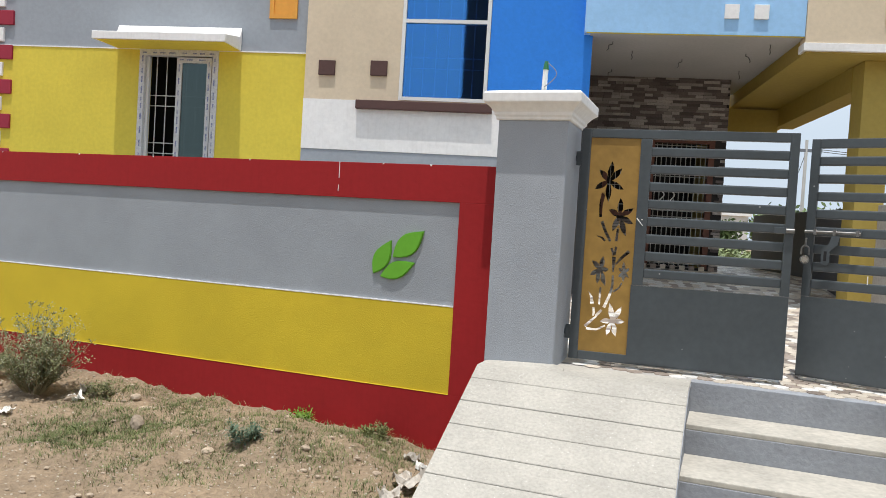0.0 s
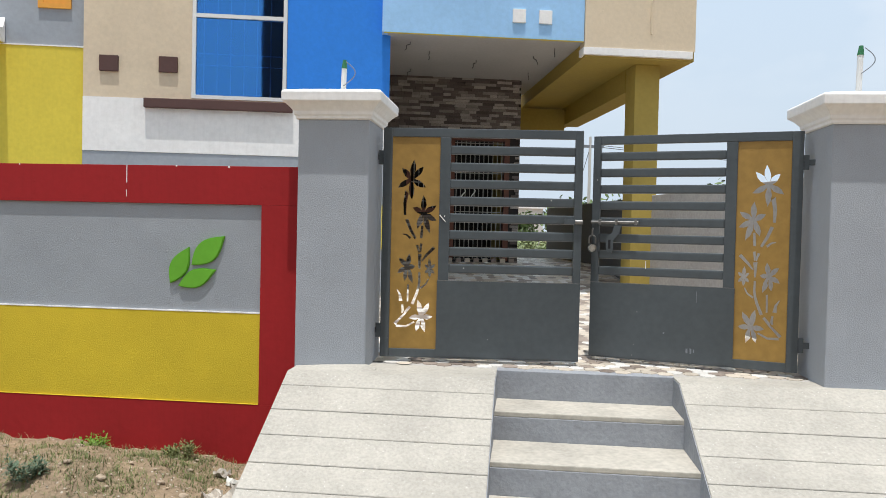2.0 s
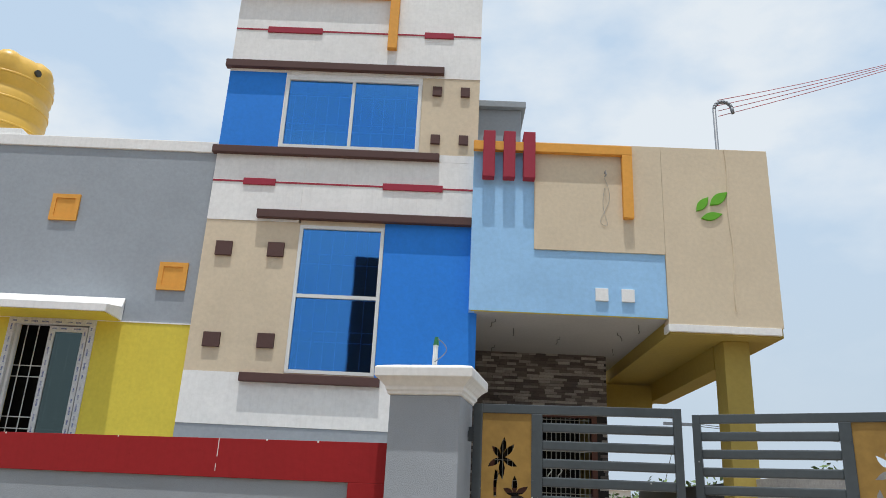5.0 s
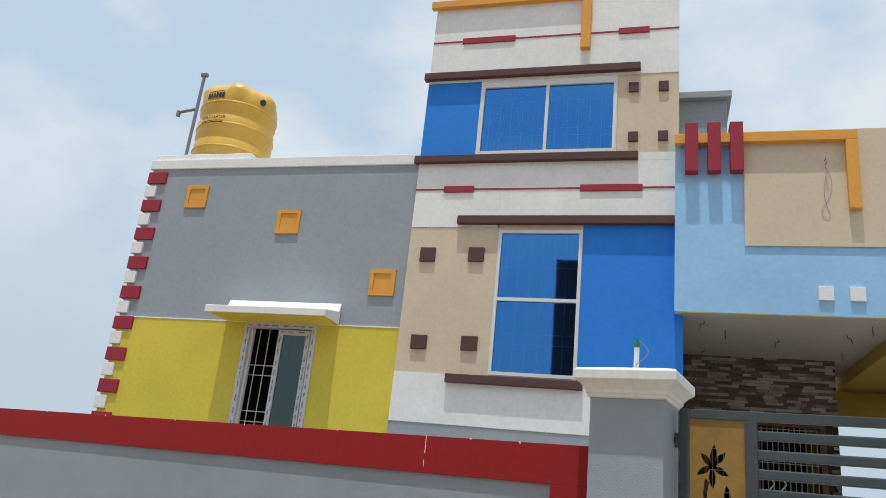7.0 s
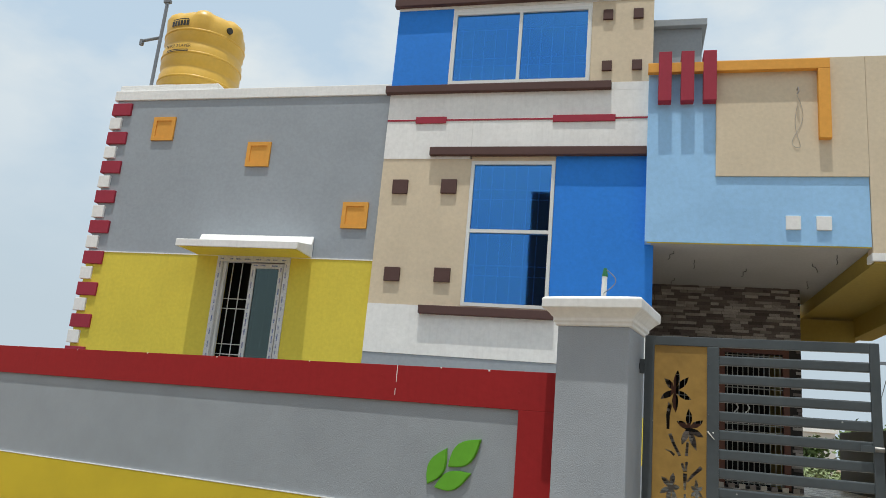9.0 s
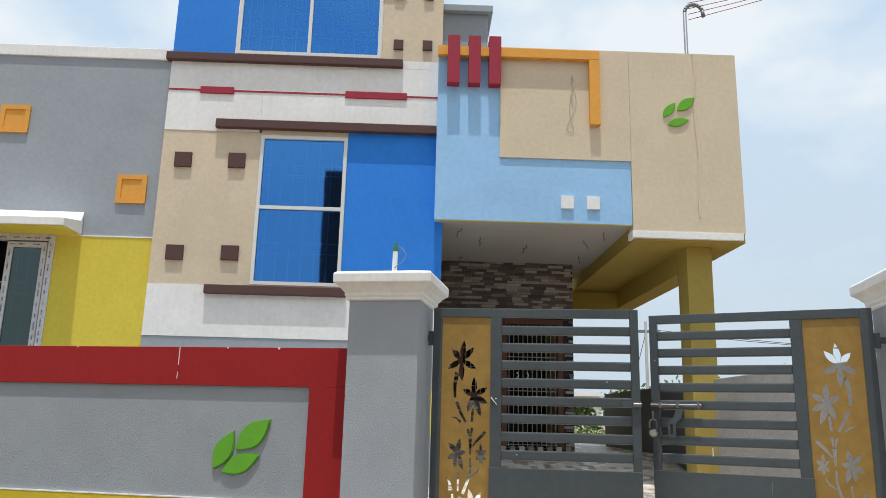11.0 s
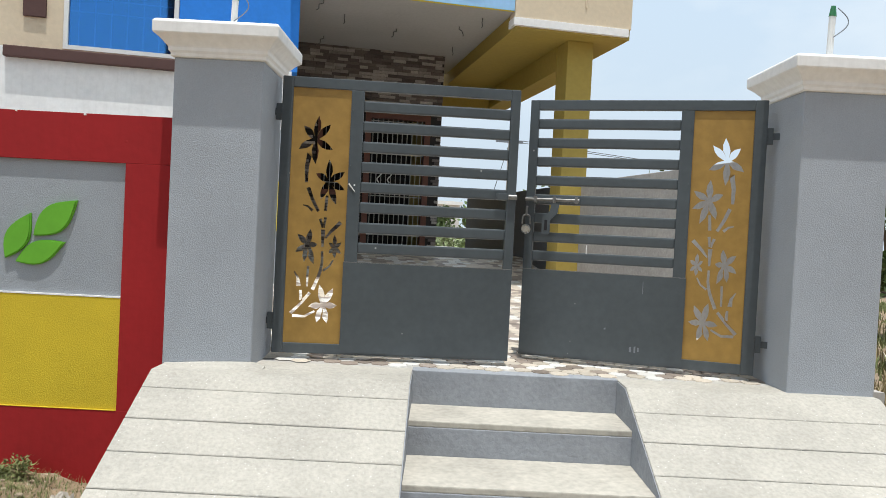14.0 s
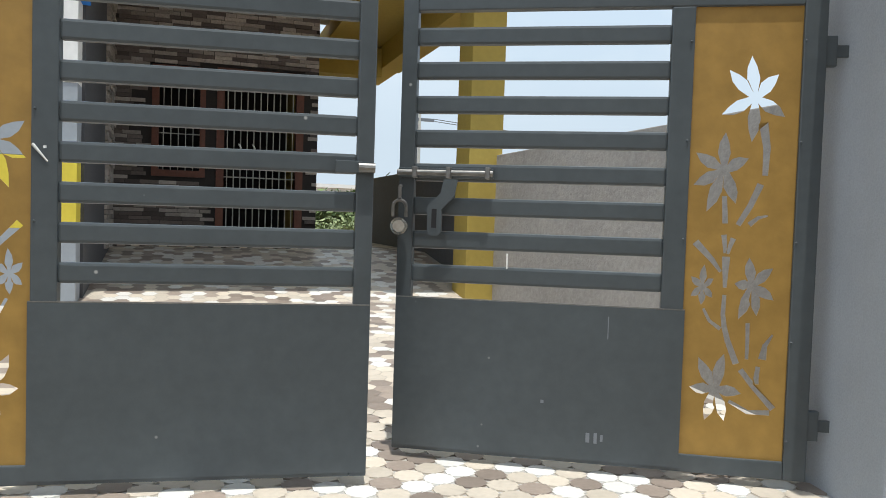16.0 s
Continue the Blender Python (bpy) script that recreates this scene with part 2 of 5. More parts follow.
PLASTER = dict(rough=0.72, grain=24, bump=0.20, depth=0.006, wear=0.07, patch=1.3, spec=0.25, lumps=0.8)
ROUGHCAST = dict(rough=0.75, grain=170, bump=0.36, depth=0.006, wear=0.10, patch=1.8, spec=0.25, lumps=0.4)
M = dict(
    red=material("red_paint", (0.335, 0.016, 0.018), streaks=0.15, **PLASTER),
    grey=material("grey_paint", (0.335, 0.365, 0.40), **PLASTER),
    grey_rough=material("grey_roughcast", (0.33, 0.355, 0.385), **ROUGHCAST),
    pillar_grey=material("pillar_grey", (0.365, 0.39, 0.425), streaks=0.06, **ROUGHCAST),
    yellow_rough=material("yellow_roughcast", (0.66, 0.49, 0.035), **ROUGHCAST),
    yellow=material("yellow_paint", (0.71, 0.575, 0.075), streaks=0.08, **PLASTER),
    # the yellow wall paint again, darkened to carry the porch's shade
    shaded_yellow=material("yellow_paint_shaded", (0.40, 0.30, 0.075), **PLASTER),
    blue=material("blue_paint", (0.032, 0.225, 0.74), **PLASTER),
    pale_blue=material("pale_blue_paint", (0.34, 0.58, 0.86), **PLASTER),
    cream=material("cream_paint", (0.67, 0.56, 0.41), **PLASTER),
    white=material("white_paint", (0.84, 0.83, 0.81), streaks=0.10, **PLASTER),
    brown=material("brown_paint", (0.105, 0.058, 0.052), **PLASTER),
    orange=material("orange_paint", (0.76, 0.36, 0.07), **PLASTER),
    crimson=material("crimson_paint", (0.34, 0.035, 0.060), **PLASTER),
    leaf_green=material("green_relief_paint", (0.145, 0.42, 0.035), **PLASTER),
    gate=material("grey_gate_enamel", (0.070, 0.083, 0.091), rough=0.42, grain=25, bump=0.12, depth=0.003, wear=0.12, patch=2.5, spots=((0.4, 0.4, 0.39), 7.0, 0.016)),
    gold=material("gold_paint", (0.345, 0.205, 0.050), rough=0.45, metal=0.1, grain=18, bump=0.2, depth=0.003, wear=0.16, patch=6.0),
    concrete=material("pale_concrete", (0.425, 0.40, 0.352), rough=0.9, grain=55, bump=0.7, depth=0.006, wear=0.17, patch=2.6, spots=((0.66, 0.65, 0.62), 34.0, 0.075), streaks=0.0),
    step_grey=material("step_grey_wash", (0.30, 0.315, 0.34), rough=0.85, grain=40, bump=0.5, depth=0.006, wear=0.14, patch=4.0),
    tread=material("dusty_tread", (0.44, 0.41, 0.355), rough=0.9, grain=30, bump=0.5, depth=0.005, wear=0.2, patch=3.5),
    cement=material("raw_cement", (0.36, 0.345, 0.33), rough=0.9, grain=35, bump=0.6, depth=0.008, wear=0.16, patch=2.0),
    ceiling=material("ceiling_primer", (0.42, 0.41, 0.40), rough=0.85, grain=30, bump=0.2, depth=0.004, wear=0.08, patch=1.2),
    # near-black colour that stands for the unlit depth of openings
    dark=material("shade_black", (0.02, 0.02, 0.022), rough=0.9, bump=0),
    steel=material("worn_steel", (0.22, 0.215, 0.205), rough=0.45, metal=0.7, grain=40, bump=0.15, wear=0.2, patch=20),
    brass=material("padlock_steel", (0.55, 0.53, 0.48), rough=0.25, metal=1.0, grain=40, bump=0.1, wear=0.15, patch=20),
    pipe=material("white_conduit", (0.75, 0.75, 0.73), rough=0.4, bump=0.05, wear=0.06),
    grey_pipe=material("grey_pipe", (0.20, 0.215, 0.24), rough=0.45, bump=0.05, wear=0.08),
    green_tape=material("green_tape", (0.02, 0.16, 0.06), rough=0.5, bump=0.1),
    wire=material("thin_wire", (0.09, 0.09, 0.09), rough=0.5, bump=0),
    red_wire=material("red_wire", (0.45, 0.05, 0.06), rough=0.5, bump=0),
    tank=material("yellow_tank_plastic", (0.70, 0.42, 0.06), rough=0.38, grain=20, bump=0.05, wear=0.05, patch=2.5),
    print=material("dark_print", (0.03, 0.028, 0.02), rough=0.5, bump=0),
    upvc=material("white_window_frame", (0.74, 0.74, 0.72), rough=0.35, bump=0.04, wear=0.05),
    tape=material("protective_film", (0.60, 0.60, 0.60), rough=0.45, bump=0.1, wear=0.12, patch=30),
    ink=material("blue_film_print", (0.10, 0.13, 0.30), rough=0.5, bump=0),
    wood=material("brown_door_wood", (0.12, 0.04, 0.022), rough=0.5, grain=30, bump=0.2, wear=0.2, patch=6),
    bar=material("painted_grille", (0.72, 0.72, 0.70), rough=0.45, bump=0.03, wear=0.06),
    grille=material("dull_grille", (0.36, 0.36, 0.33), rough=0.5, bump=0.03, wear=0.06),
    # cement darkened in colour for walls that stand in porch shade
    shaded_cement=material("cement_shaded", (0.085, 0.085, 0.09), rough=0.85, grain=35, bump=0.3, wear=0.15, patch=2.0),
    soil=material("dry_soil", (0.28, 0.205, 0.132), rough=0.97, grain=28, bump=1.0, depth=0.03, wear=0.30, patch=2.2, spots=((0.40, 0.35, 0.28), 26.0, 0.16)),
    stone=material("loose_stone", (0.38, 0.30, 0.22), rough=0.9, grain=30, bump=0.6, depth=0.006, wear=0.2, patch=8, per_piece=0.3),
    paper=material("litter_paper", (0.72, 0.70, 0.65), rough=0.8, bump=0.3, wear=0.12, patch=14, per_piece=0.25),
    rag=material("grey_sack", (0.42, 0.38, 0.33), rough=0.95, bump=0.5, wear=0.25, patch=12, per_piece=0.3),
    grass=material("grass", (0.150, 0.172, 0.062), rough=0.8, bump=0, wear=0.25, patch=3.0, per_piece=0.35),
    straw=material("dry_straw", (0.30, 0.25, 0.14), rough=0.9, bump=0, wear=0.2, per_piece=0.3),
    weed=material("weed_leaf", (0.20, 0.215, 0.10), rough=0.8, bump=0, wear=0.2, per_piece=0.35),
    bud=material("pale_buds", (0.55, 0.55, 0.42), rough=0.9, bump=0, wear=0.1),
    bright_weed=material("bright_weed", (0.16, 0.30, 0.03), rough=0.7, bump=0, wear=0.15, per_piece=0.2),
    blue_weed=material("bluish_weed", (0.11, 0.16, 0.10), rough=0.8, bump=0, wear=0.15, per_piece=0.2),
    bark=material("bark", (0.12, 0.09, 0.065), rough=0.95, grain=40, bump=0.6, wear=0.25, patch=6),
    foliage=material("tree_leaves", (0.115, 0.165, 0.060), rough=0.75, bump=0, wear=0.25, patch=0.7, per_piece=0.4),
    pale_foliage=material("pale_bush_leaves", (0.23, 0.28, 0.13), rough=0.75, bump=0, wear=0.25, patch=0.7, per_piece=0.35),
    far_wall=material("far_house_plaster", (0.6, 0.58, 0.55), bump=0, wear=0.1),
    grout=material("pale_grout", (0.42, 0.40, 0.37), rough=0.85, grain=50, bump=0.2, wear=0.12, patch=3),
    tile_a=material("hex_tile_cream", (0.60, 0.53, 0.44), rough=0.45, bump=0.08, wear=0.08, patch=9, per_piece=0.14),
    tile_b=material("hex_tile_white", (0.74, 0.72, 0.68), rough=0.45, bump=0.08, wear=0.06, patch=9, per_piece=0.08),
    tile_c=material("hex_tile_taupe", (0.30, 0.245, 0.205), rough=0.45, bump=0.08, wear=0.12, patch=9, per_piece=0.25),
    clad_a=material("stone_slip_dark", (0.125, 0.102, 0.092), rough=0.8, grain=60, bump=0.5, wear=0.2, patch=7, per_piece=0.35),
    clad_b=material("stone_slip_pale", (0.33, 0.295, 0.265), rough=0.8, grain=60, bump=0.5, wear=0.2, patch=7, per_piece=0.3),
    clad_bed=material("stone_slip_bed", (0.03, 0.026, 0.024), rough=0.9, bump=0.2),
)


def glass_material(name, tint, see, rough=0.03):
    """Reflective coated glass: a tinted mirror over a tinted, see-through pane."""
    m = bpy.data.materials.new(name)
    m.use_nodes = True
    nd, ln = m.node_tree.nodes, m.node_tree.links
    nd.remove(nd["Principled BSDF"])
    gl, tr, mx = nd.new("ShaderNodeBsdfGlossy"), nd.new("ShaderNodeBsdfTransparent"), nd.new("ShaderNodeMixShader")
    gl.inputs["Color"].default_value, gl.inputs["Roughness"].default_value = (*tint, 1), rough
    tr.inputs["Color"].default_value = (0.35 + tint[0] * 0.4, 0.35 + tint[1] * 0.5, 0.35 + tint[2] * 0.6, 1)
    wob, bp = nd.new("ShaderNodeTexNoise"), nd.new("ShaderNodeBump")
    wob.inputs["Scale"].default_value = 1.5
    bp.inputs["Strength"].default_value, bp.inputs["Distance"].default_value = 0.02, 0.03
    ln.new(wob.outputs["Fac"], bp.inputs["Height"])
    ln.new(bp.outputs["Normal"], gl.inputs["Normal"])
    mx.inputs[0].default_value = see
    ln.new(gl.outputs[0], mx.inputs[1])
    ln.new(tr.outputs[0], mx.inputs[2])
    ln.new(mx.outputs[0], nd["Material Output"].inputs["Surface"])
    return m


M["blue_glass"] = glass_material("blue_mirror_glass", (0.109, 0.384, 0.845), 0.50)
M["dim_glass"] = glass_material("dim_window_glass", (0.13, 0.165, 0.155), 0.42)


# ---- mesh helpers ----
def box(bm, x0, x1, y0, y1, z0, z1, bevel=0.0):
    r = bmesh.ops.create_cube(bm, size=1.0, matrix=Matrix.Translation(((x0 + x1) / 2, (y0 + y1) / 2, (z0 + z1) / 2)) @ Matrix.Diagonal((abs(x1 - x0), abs(y1 - y0), abs(z1 - z0), 1)))
    if bevel:
        edges = list({e for v in r["verts"] for e in v.link_edges})
        bmesh.ops.bevel(bm, geom=edges, offset=bevel, segments=2, affect="EDGES", profile=0.6)
    return bm


def boxes(*specs, bevel=0.0):
    bm = bmesh.new()
    for q in specs:
        box(bm, *q, bevel=bevel)
    return bm


def rod(bm, a, b, r, seg=10, r2=None):
    a, b = Vector(a), Vector(b)
    d = b - a
    m = Matrix.Translation((a + b) / 2) @ d.to_track_quat("Z", "Y").to_matrix().to_4x4()
    bmesh.ops.create_cone(bm, cap_ends=True, segments=seg, radius1=r, radius2=r if r2 is None else r2, depth=d.length, matrix=m)
    return bm


def path_rod(points, r, seg=8):
    bm = bmesh.new()
    for a, b in zip(points, points[1:]):
        rod(bm, a, b, r, seg)
    return bm


def prism(bm, outline, depth, matrix=Matrix()):
    """A closed outline (x, z) pushed from y = 0 to y = depth."""
    lo = [bm.verts.new(matrix @ Vector((x, 0, z))) for x, z in outline]
    hi = [bm.verts.new(matrix @ Vector((x, depth, z))) for x, z in outline]
    bm.faces.new(lo)
    bm.faces.new(hi[::-1])
    n = len(lo)
    for i in range(n):
        bm.faces.new((lo[i], hi[i], hi[(i + 1) % n], lo[(i + 1) % n]))
    bmesh.ops.recalc_face_normals(bm, faces=bm.faces)
    return bm


def lathe(profile, seg=48):
    """A turned shape from (radius, z) pairs."""
    bm = bmesh.new()
    rings = []
    for r, z in profile:
        rings.append([bm.verts.new((r * math.cos(2 * math.pi * i / seg), r * math.sin(2 * math.pi * i / seg), z)) for i in range(seg)])
    for a, b in zip(rings, rings[1:]):
        for i in range(seg):
            bm.faces.new((a[i], a[(i + 1) % seg], b[(i + 1) % seg], b[i]))
    bm.faces.new(rings[0][::-1])
    bm.faces.new(rings[-1])
    return bm


def mesh_of(name, bm, mat, smooth=False):
    me = bpy.data.meshes.new(name)
    bm.to_mesh(me)
    bm.free()
    me.materials.append(mat)
    if smooth:
        for p in me.polygons:
            p.use_smooth = True
    return me


def part(name, bm, mat, parent, label="", smooth=False):
    ob = new(name, mesh_of(name, bm, mat, smooth))
    ob.parent = parent
    return tagged(ob, label)


def thing(name, label, category, m=Matrix(), group="", kind=""):
    ob = new(name)
    ob.empty_display_size = 0.1
    ob.matrix_world = m
    return tagged(ob, label, category, group, kind)


def single(name, bm, mat, label, category, m=Matrix(), group="", kind="", smooth=False):
    ob = new(name, mesh_of(name, bm, mat, smooth))
    ob.matrix_world = m
    return tagged(ob, label, category, group, kind)


def at(x, y, z):
    return Matrix.Translation((x, y, z))


def holed(x0, x1, y0, y1, z0, z1, holes):
    """A wall along x with thickness y0..y1 and rectangular openings (xa, xb, za, zb) right through it."""
    bm = bmesh.new()
    xs = sorted({x0, x1, *[h[0] for h in holes], *[h[1] for h in holes]})
    zs = sorted({z0, z1, *[min(max(h[2], z0), z1) for h in holes], *[min(max(h[3], z0), z1) for h in holes]})
    keep = lambda i, j: 0 <= i < len(xs) - 1 and 0 <= j < len(zs) - 1 and not any(h[0] - 1e-6 <= xs[i] < h[1] - 1e-6 and h[2] - 1e-6 <= zs[j] < h[3] - 1e-6 for h in holes)
    vs = {}

    def vert(i, k, j):
        if (i, k, j) not in vs:
            vs[i, k, j] = bm.verts.new((xs[i], (y0, y1)[k], zs[j]))
        return vs[i, k, j]

    for i in range(len(xs) - 1):
        for j in range(len(zs) - 1):
            if keep(i, j):
                bm.faces.new((vert(i, 0, j), vert(i + 1, 0, j), vert(i + 1, 0, j + 1), vert(i, 0, j + 1)))
                bm.faces.new((vert(i, 1, j + 1), vert(i + 1, 1, j + 1), vert(i + 1, 1, j), vert(i, 1, j)))
                for di, dj, p, q in ((-1, 0, (i, j + 1), (i, j)), (1, 0, (i + 1, j), (i + 1, j + 1)), (0, -1, (i, j), (i + 1, j)), (0, 1, (i + 1, j + 1), (i, j + 1))):
                    if not keep(i + di, j + dj):
                        bm.faces.new((vert(p[0], 0, p[1]), vert(p[0], 1, p[1]), vert(q[0], 1, q[1]), vert(q[0], 0, q[1])))
    bmesh.ops.recalc_face_normals(bm, faces=bm.faces)
    return bm


GATE = at(0.1, 5.0, 0) @ pose(0, 0, 0, 0, 0, -12)   # frame of the street wall: x along it, y inwards


def floor_z(x, y):
    """The driveway climbs from the gate, steeper under the porch, and is level behind the door wall."""
    return 0.5 + 0.155 * min(1.0, max(0.0, (y - 5.0) / 3.2)) + 0.29 * min(1.0, max(0.0, (y - 8.2) / 1.85))


def ground_z(x, y):
    g = GATE.inverted() @ Vector((x, y, 0))
    near = max(0.0, 1 - max(0.0, -g.y - 0.2) / 2.2)
    bank = 0.16 * min(1, max(0, (-g.x - 0.9) / 2.6)) * near
    heap = 0.16 * math.exp(-((g.x + 1.55) ** 2 / 0.35 + (g.y + 0.75) ** 2 / 0.18))
    rough = 0.04 * noise.noise((x * 2.3, y * 2.3, 0)) + 0.030 * noise.noise((x * 6, y * 6, 3)) + 0.026 * noise.noise((x * 15, y * 15, 5)) + 0.010 * noise.noise((x * 34, y * 34, 9))
    far = max(0.0, math.hypot(x, y) - 14)
    z = -0.17 + bank + heap + rough * (1 if far == 0 else 0.4)
    if g.y > 0.1 and g.x < 3.0 and y < 30:
        z = min(z, -0.22)
    return z


# ---- ground ----
def ground():
    axis = sorted({round(v, 3) for v in [*np.arange(-6.4, 3.6, 0.04), *np.arange(-16, 16, 0.5), *np.arange(-60, 61, 6), -900, -400, -200, -110, 110, 200, 400, 900]})
    ys = sorted({round(v, 3) for v in [*np.arange(2.0, 6.6, 0.04), *np.arange(-14, 24, 0.5), *np.arange(-60, 100, 6), -900, -400, -200, -110, 130, 200, 400, 900]})
    verts = [(x, y, ground_z(x, y)) for y in ys for x in axis]
    w = len(axis)
    faces = [(j * w + i, j * w + i + 1, (j + 1) * w + i + 1, (j + 1) * w + i) for j in range(len(ys) - 1) for i in range(w - 1)]
    me = bpy.data.meshes.new("ground")
    me.from_pydata(verts, [], faces)
    me.materials.append(M["soil"])
    for p in me.polygons:
        p.use_smooth = True
    tagged(new("ground", me), "dry sandy soil with stones and sparse grass", "ground", kind="structure")


ground()

# ---- street wall ----
street = thing("wall_street", "low compound wall with red border, grey panel and yellow band", "wall", GATE, kind="structure")
L = -9.5
part("core", boxes((L, -0.47, -0.147, 0.07, -0.4, 1.70)), M["grey_rough"], street, "grey roughcast panel")
part("band", boxes((L, -0.755, -0.158, -0.148, 0.215, 0.795), bevel=0.003), M["yellow_rough"], street, "yellow roughcast band")
part("plinth", boxes((L, -0.47, -0.166, -0.137, -0.4, 0.213), bevel=0.002), M["red"], street, "red painted plinth")
part("border", boxes((-0.755, -0.47, -0.166, -0.137, 0.213, 1.49), bevel=0.002), M["red"], street, "red painted upright border")
part("plinth_ledge", boxes((L, -0.757, -0.168, -0.137, 0.2135, 0.2165)), M["yellow_rough"], street, "thin yellow ledge on the plinth")
part("coping", boxes((L, -0.47, -0.166, 0.08, 1.4905, 1.735), bevel=0.002), M["red"], street, "red painted coping with chipped top")
# sunlit top edge of the yellow band, painted as a white strip
part("ledge", boxes((L, -0.757, -0.160, -0.148, 0.796, 0.804)), M["white"], street, "thin white strip for the band's sunlit top edge")
part("crack", boxes((-1.663, -1.658, -0.1675, -0.166, 1.62, 1.736), (-1.664, -1.66, -0.1675, -0.166, 1.53, 1.575)), M["white"], street, "pale crack through the coping")
rnd = random.Random(6)
for u in (-0.98, -1.33, -2.41, -3.3, -4.05, -4.9, -5.7):
    w = rnd.uniform(0.006, 0.016)
    part("chip", boxes((u, u + w, -0.1672, -0.158, 1.729 - rnd.uniform(0, 0.006), 1.7362), bevel=0.0015), M["white"], street, "chipped paint showing white plaster")


def leaf_outline(a, b, bulge, n=10):
    a, b = Vector(a), Vector(b)
    d = b - a
    side = Vector((-d.y, d.x)) * bulge
    up = [a + d * (i / n) + side * math.sin(math.pi * (i / n)) * (1.15 - 0.3 * i / n) for i in range(n + 1)]
    dn = [a + d * (i / n) - side * math.sin(math.pi * (i / n)) * (1.15 - 0.3 * i / n) for i in range(n - 1, 0, -1)]
    return [(p.x, p.y) for p in up + dn]


def leaf_motif(m, leaves, scale=1.0):
    o = thing("wall_ornament", "three raised green leaves moulded on the wall", "ornament", m)
    for a, b, w in leaves:
        bm = prism(bmesh.new(), leaf_outline((a[0] * scale, a[1] * scale), (b[0] * scale, b[1] * scale), w), -0.018)
        bmesh.ops.bevel(bm, geom=[e for e in bm.edges if all(v.co.y < -0.012 for v in e.verts)], offset=0.006, segments=2, affect="EDGES")
        part("leaf", bm, M["leaf_green"], o)
    return o


leaf_motif(GATE @ at(-1.2, -0.147, 1.1), [((-0.160, -0.125), (-0.036, 0.113), 0.225), ((-0.018, -0.003), (0.202, 0.188), 0.245), ((-0.105, -0.14), (0.146, -0.03), 0.215)])


# ---- gate pillars ----
def square_rings(cx, cy, levels):
    bm = bmesh.new()
    rings = [[bm.verts.new((cx + sx * h, cy + sy * h, z)) for sx, sy in ((-1, -1), (1, -1), (1, 1), (-1, 1))] for h, z in levels]
    for a, b in zip(rings, rings[1:]):
        for i in range(4):
            bm.faces.new((a[i], a[(i + 1) % 4], b[(i + 1) % 4], b[i]))
    bm.faces.new(rings[0][::-1])
    bm.faces.new(rings[-1])
    return bm


def pillar(u, v, base, pipe, rise):
    o = thing("gate_pillar", "square grey roughcast gate pillar with white moulded cap", "pillar", GATE, group="gate pillars")
    bm = boxes((u - 0.222, u + 0.222, v - 0.222, v + 0.222, base, 1.996 + rise), bevel=0.008)
    part("shaft", bm, M["pillar_grey"], o)
    cap = square_rings(u, v, [(a, b + rise) for a, b in ((0.218, 1.994), (0.236, 1.997), (0.238, 2.018), (0.247, 2.021), (0.248, 2.044), (0.256, 2.05), (0.274, 2.072), (0.298, 2.092), (0.307, 2.097), (0.308, 2.152), (0.299, 2.163), (0.20, 2.185))])
    bmesh.ops.bevel(cap, geom=list(cap.edges), offset=0.004, segments=1, affect="EDGES")
    part("cap", cap, M["white"], o, "white painted moulded cap")
    foot = rod(bmesh.new(), (u, v, 2.17), (u, v, 2.24), 0.028, 16)
    part("socket", foot, M["grey_pipe"], o, "grey conduit socket")
    part("conduit", rod(bmesh.new(), (u, v, 2.23), (u + 0.004, v, pipe), 0.017, 14), M["pipe"], o, "white plastic conduit stub")
    part("tape", rod(bmesh.new(), (u + 0.004, v, pipe - 0.01), (u + 0.006, v, pipe + 0.045), 0.020, 10, 0.012), M["green_tape"], o, "green tape wrapped over the end")
    pts = [(u + 0.02 + 0.06 * math.sin(a), v - 0.02, pipe + 0.03 - 0.045 * a) for a in np.linspace(0, 3.4, 12)]
    part("wire", path_rod(pts, 0.003, 6), M["grey_pipe"], o, "loose wire tail")
    return o


pillar(-0.264, -0.062, 0.3, 2.385, 0.024)
pillar(2.878, -0.03, 0.2, 2.47, 0.022)

# ---- ramp and steps in front of the gate ----
RAMP, V0 = 0.557, -0.45
STEP_A, STEP_B = 0.762, 1.832
START_B, FALL_B = -0.31, 0.47


def ramp_piece(u0, u1, v0, v1, start=V0, fall=RAMP):
    """A slab of the slope between two grooves, v0 the upper edge."""
    bm = bmesh.new()
    z = lambda v: 0.4985 + fall * (v - start) if v < start else 0.4985
    top = [(u0, v0, z(v0)), (u1, v0, z(v0)), (u1, v1, z(v1)), (u0, v1, z(v1))]
    t = [bm.verts.new(p) for p in top]
    b = [bm.verts.new((p[0], p[1], -0.45)) for p in top]
    bm.faces.new(t)
    bm.faces.new(b[::-1])
    for i in range(4):
        bm.faces.new((t[i], t[(i + 1) % 4], b[(i + 1) % 4], b[i]))
    bmesh.ops.recalc_face_normals(bm, faces=bm.faces)
    e = [e for e in bm.edges if all(v.co.z > -0.4 for v in e.verts)]
    bmesh.ops.bevel(bm, geom=e, offset=0.0025, segments=1, affect="EDGES")
    return bm


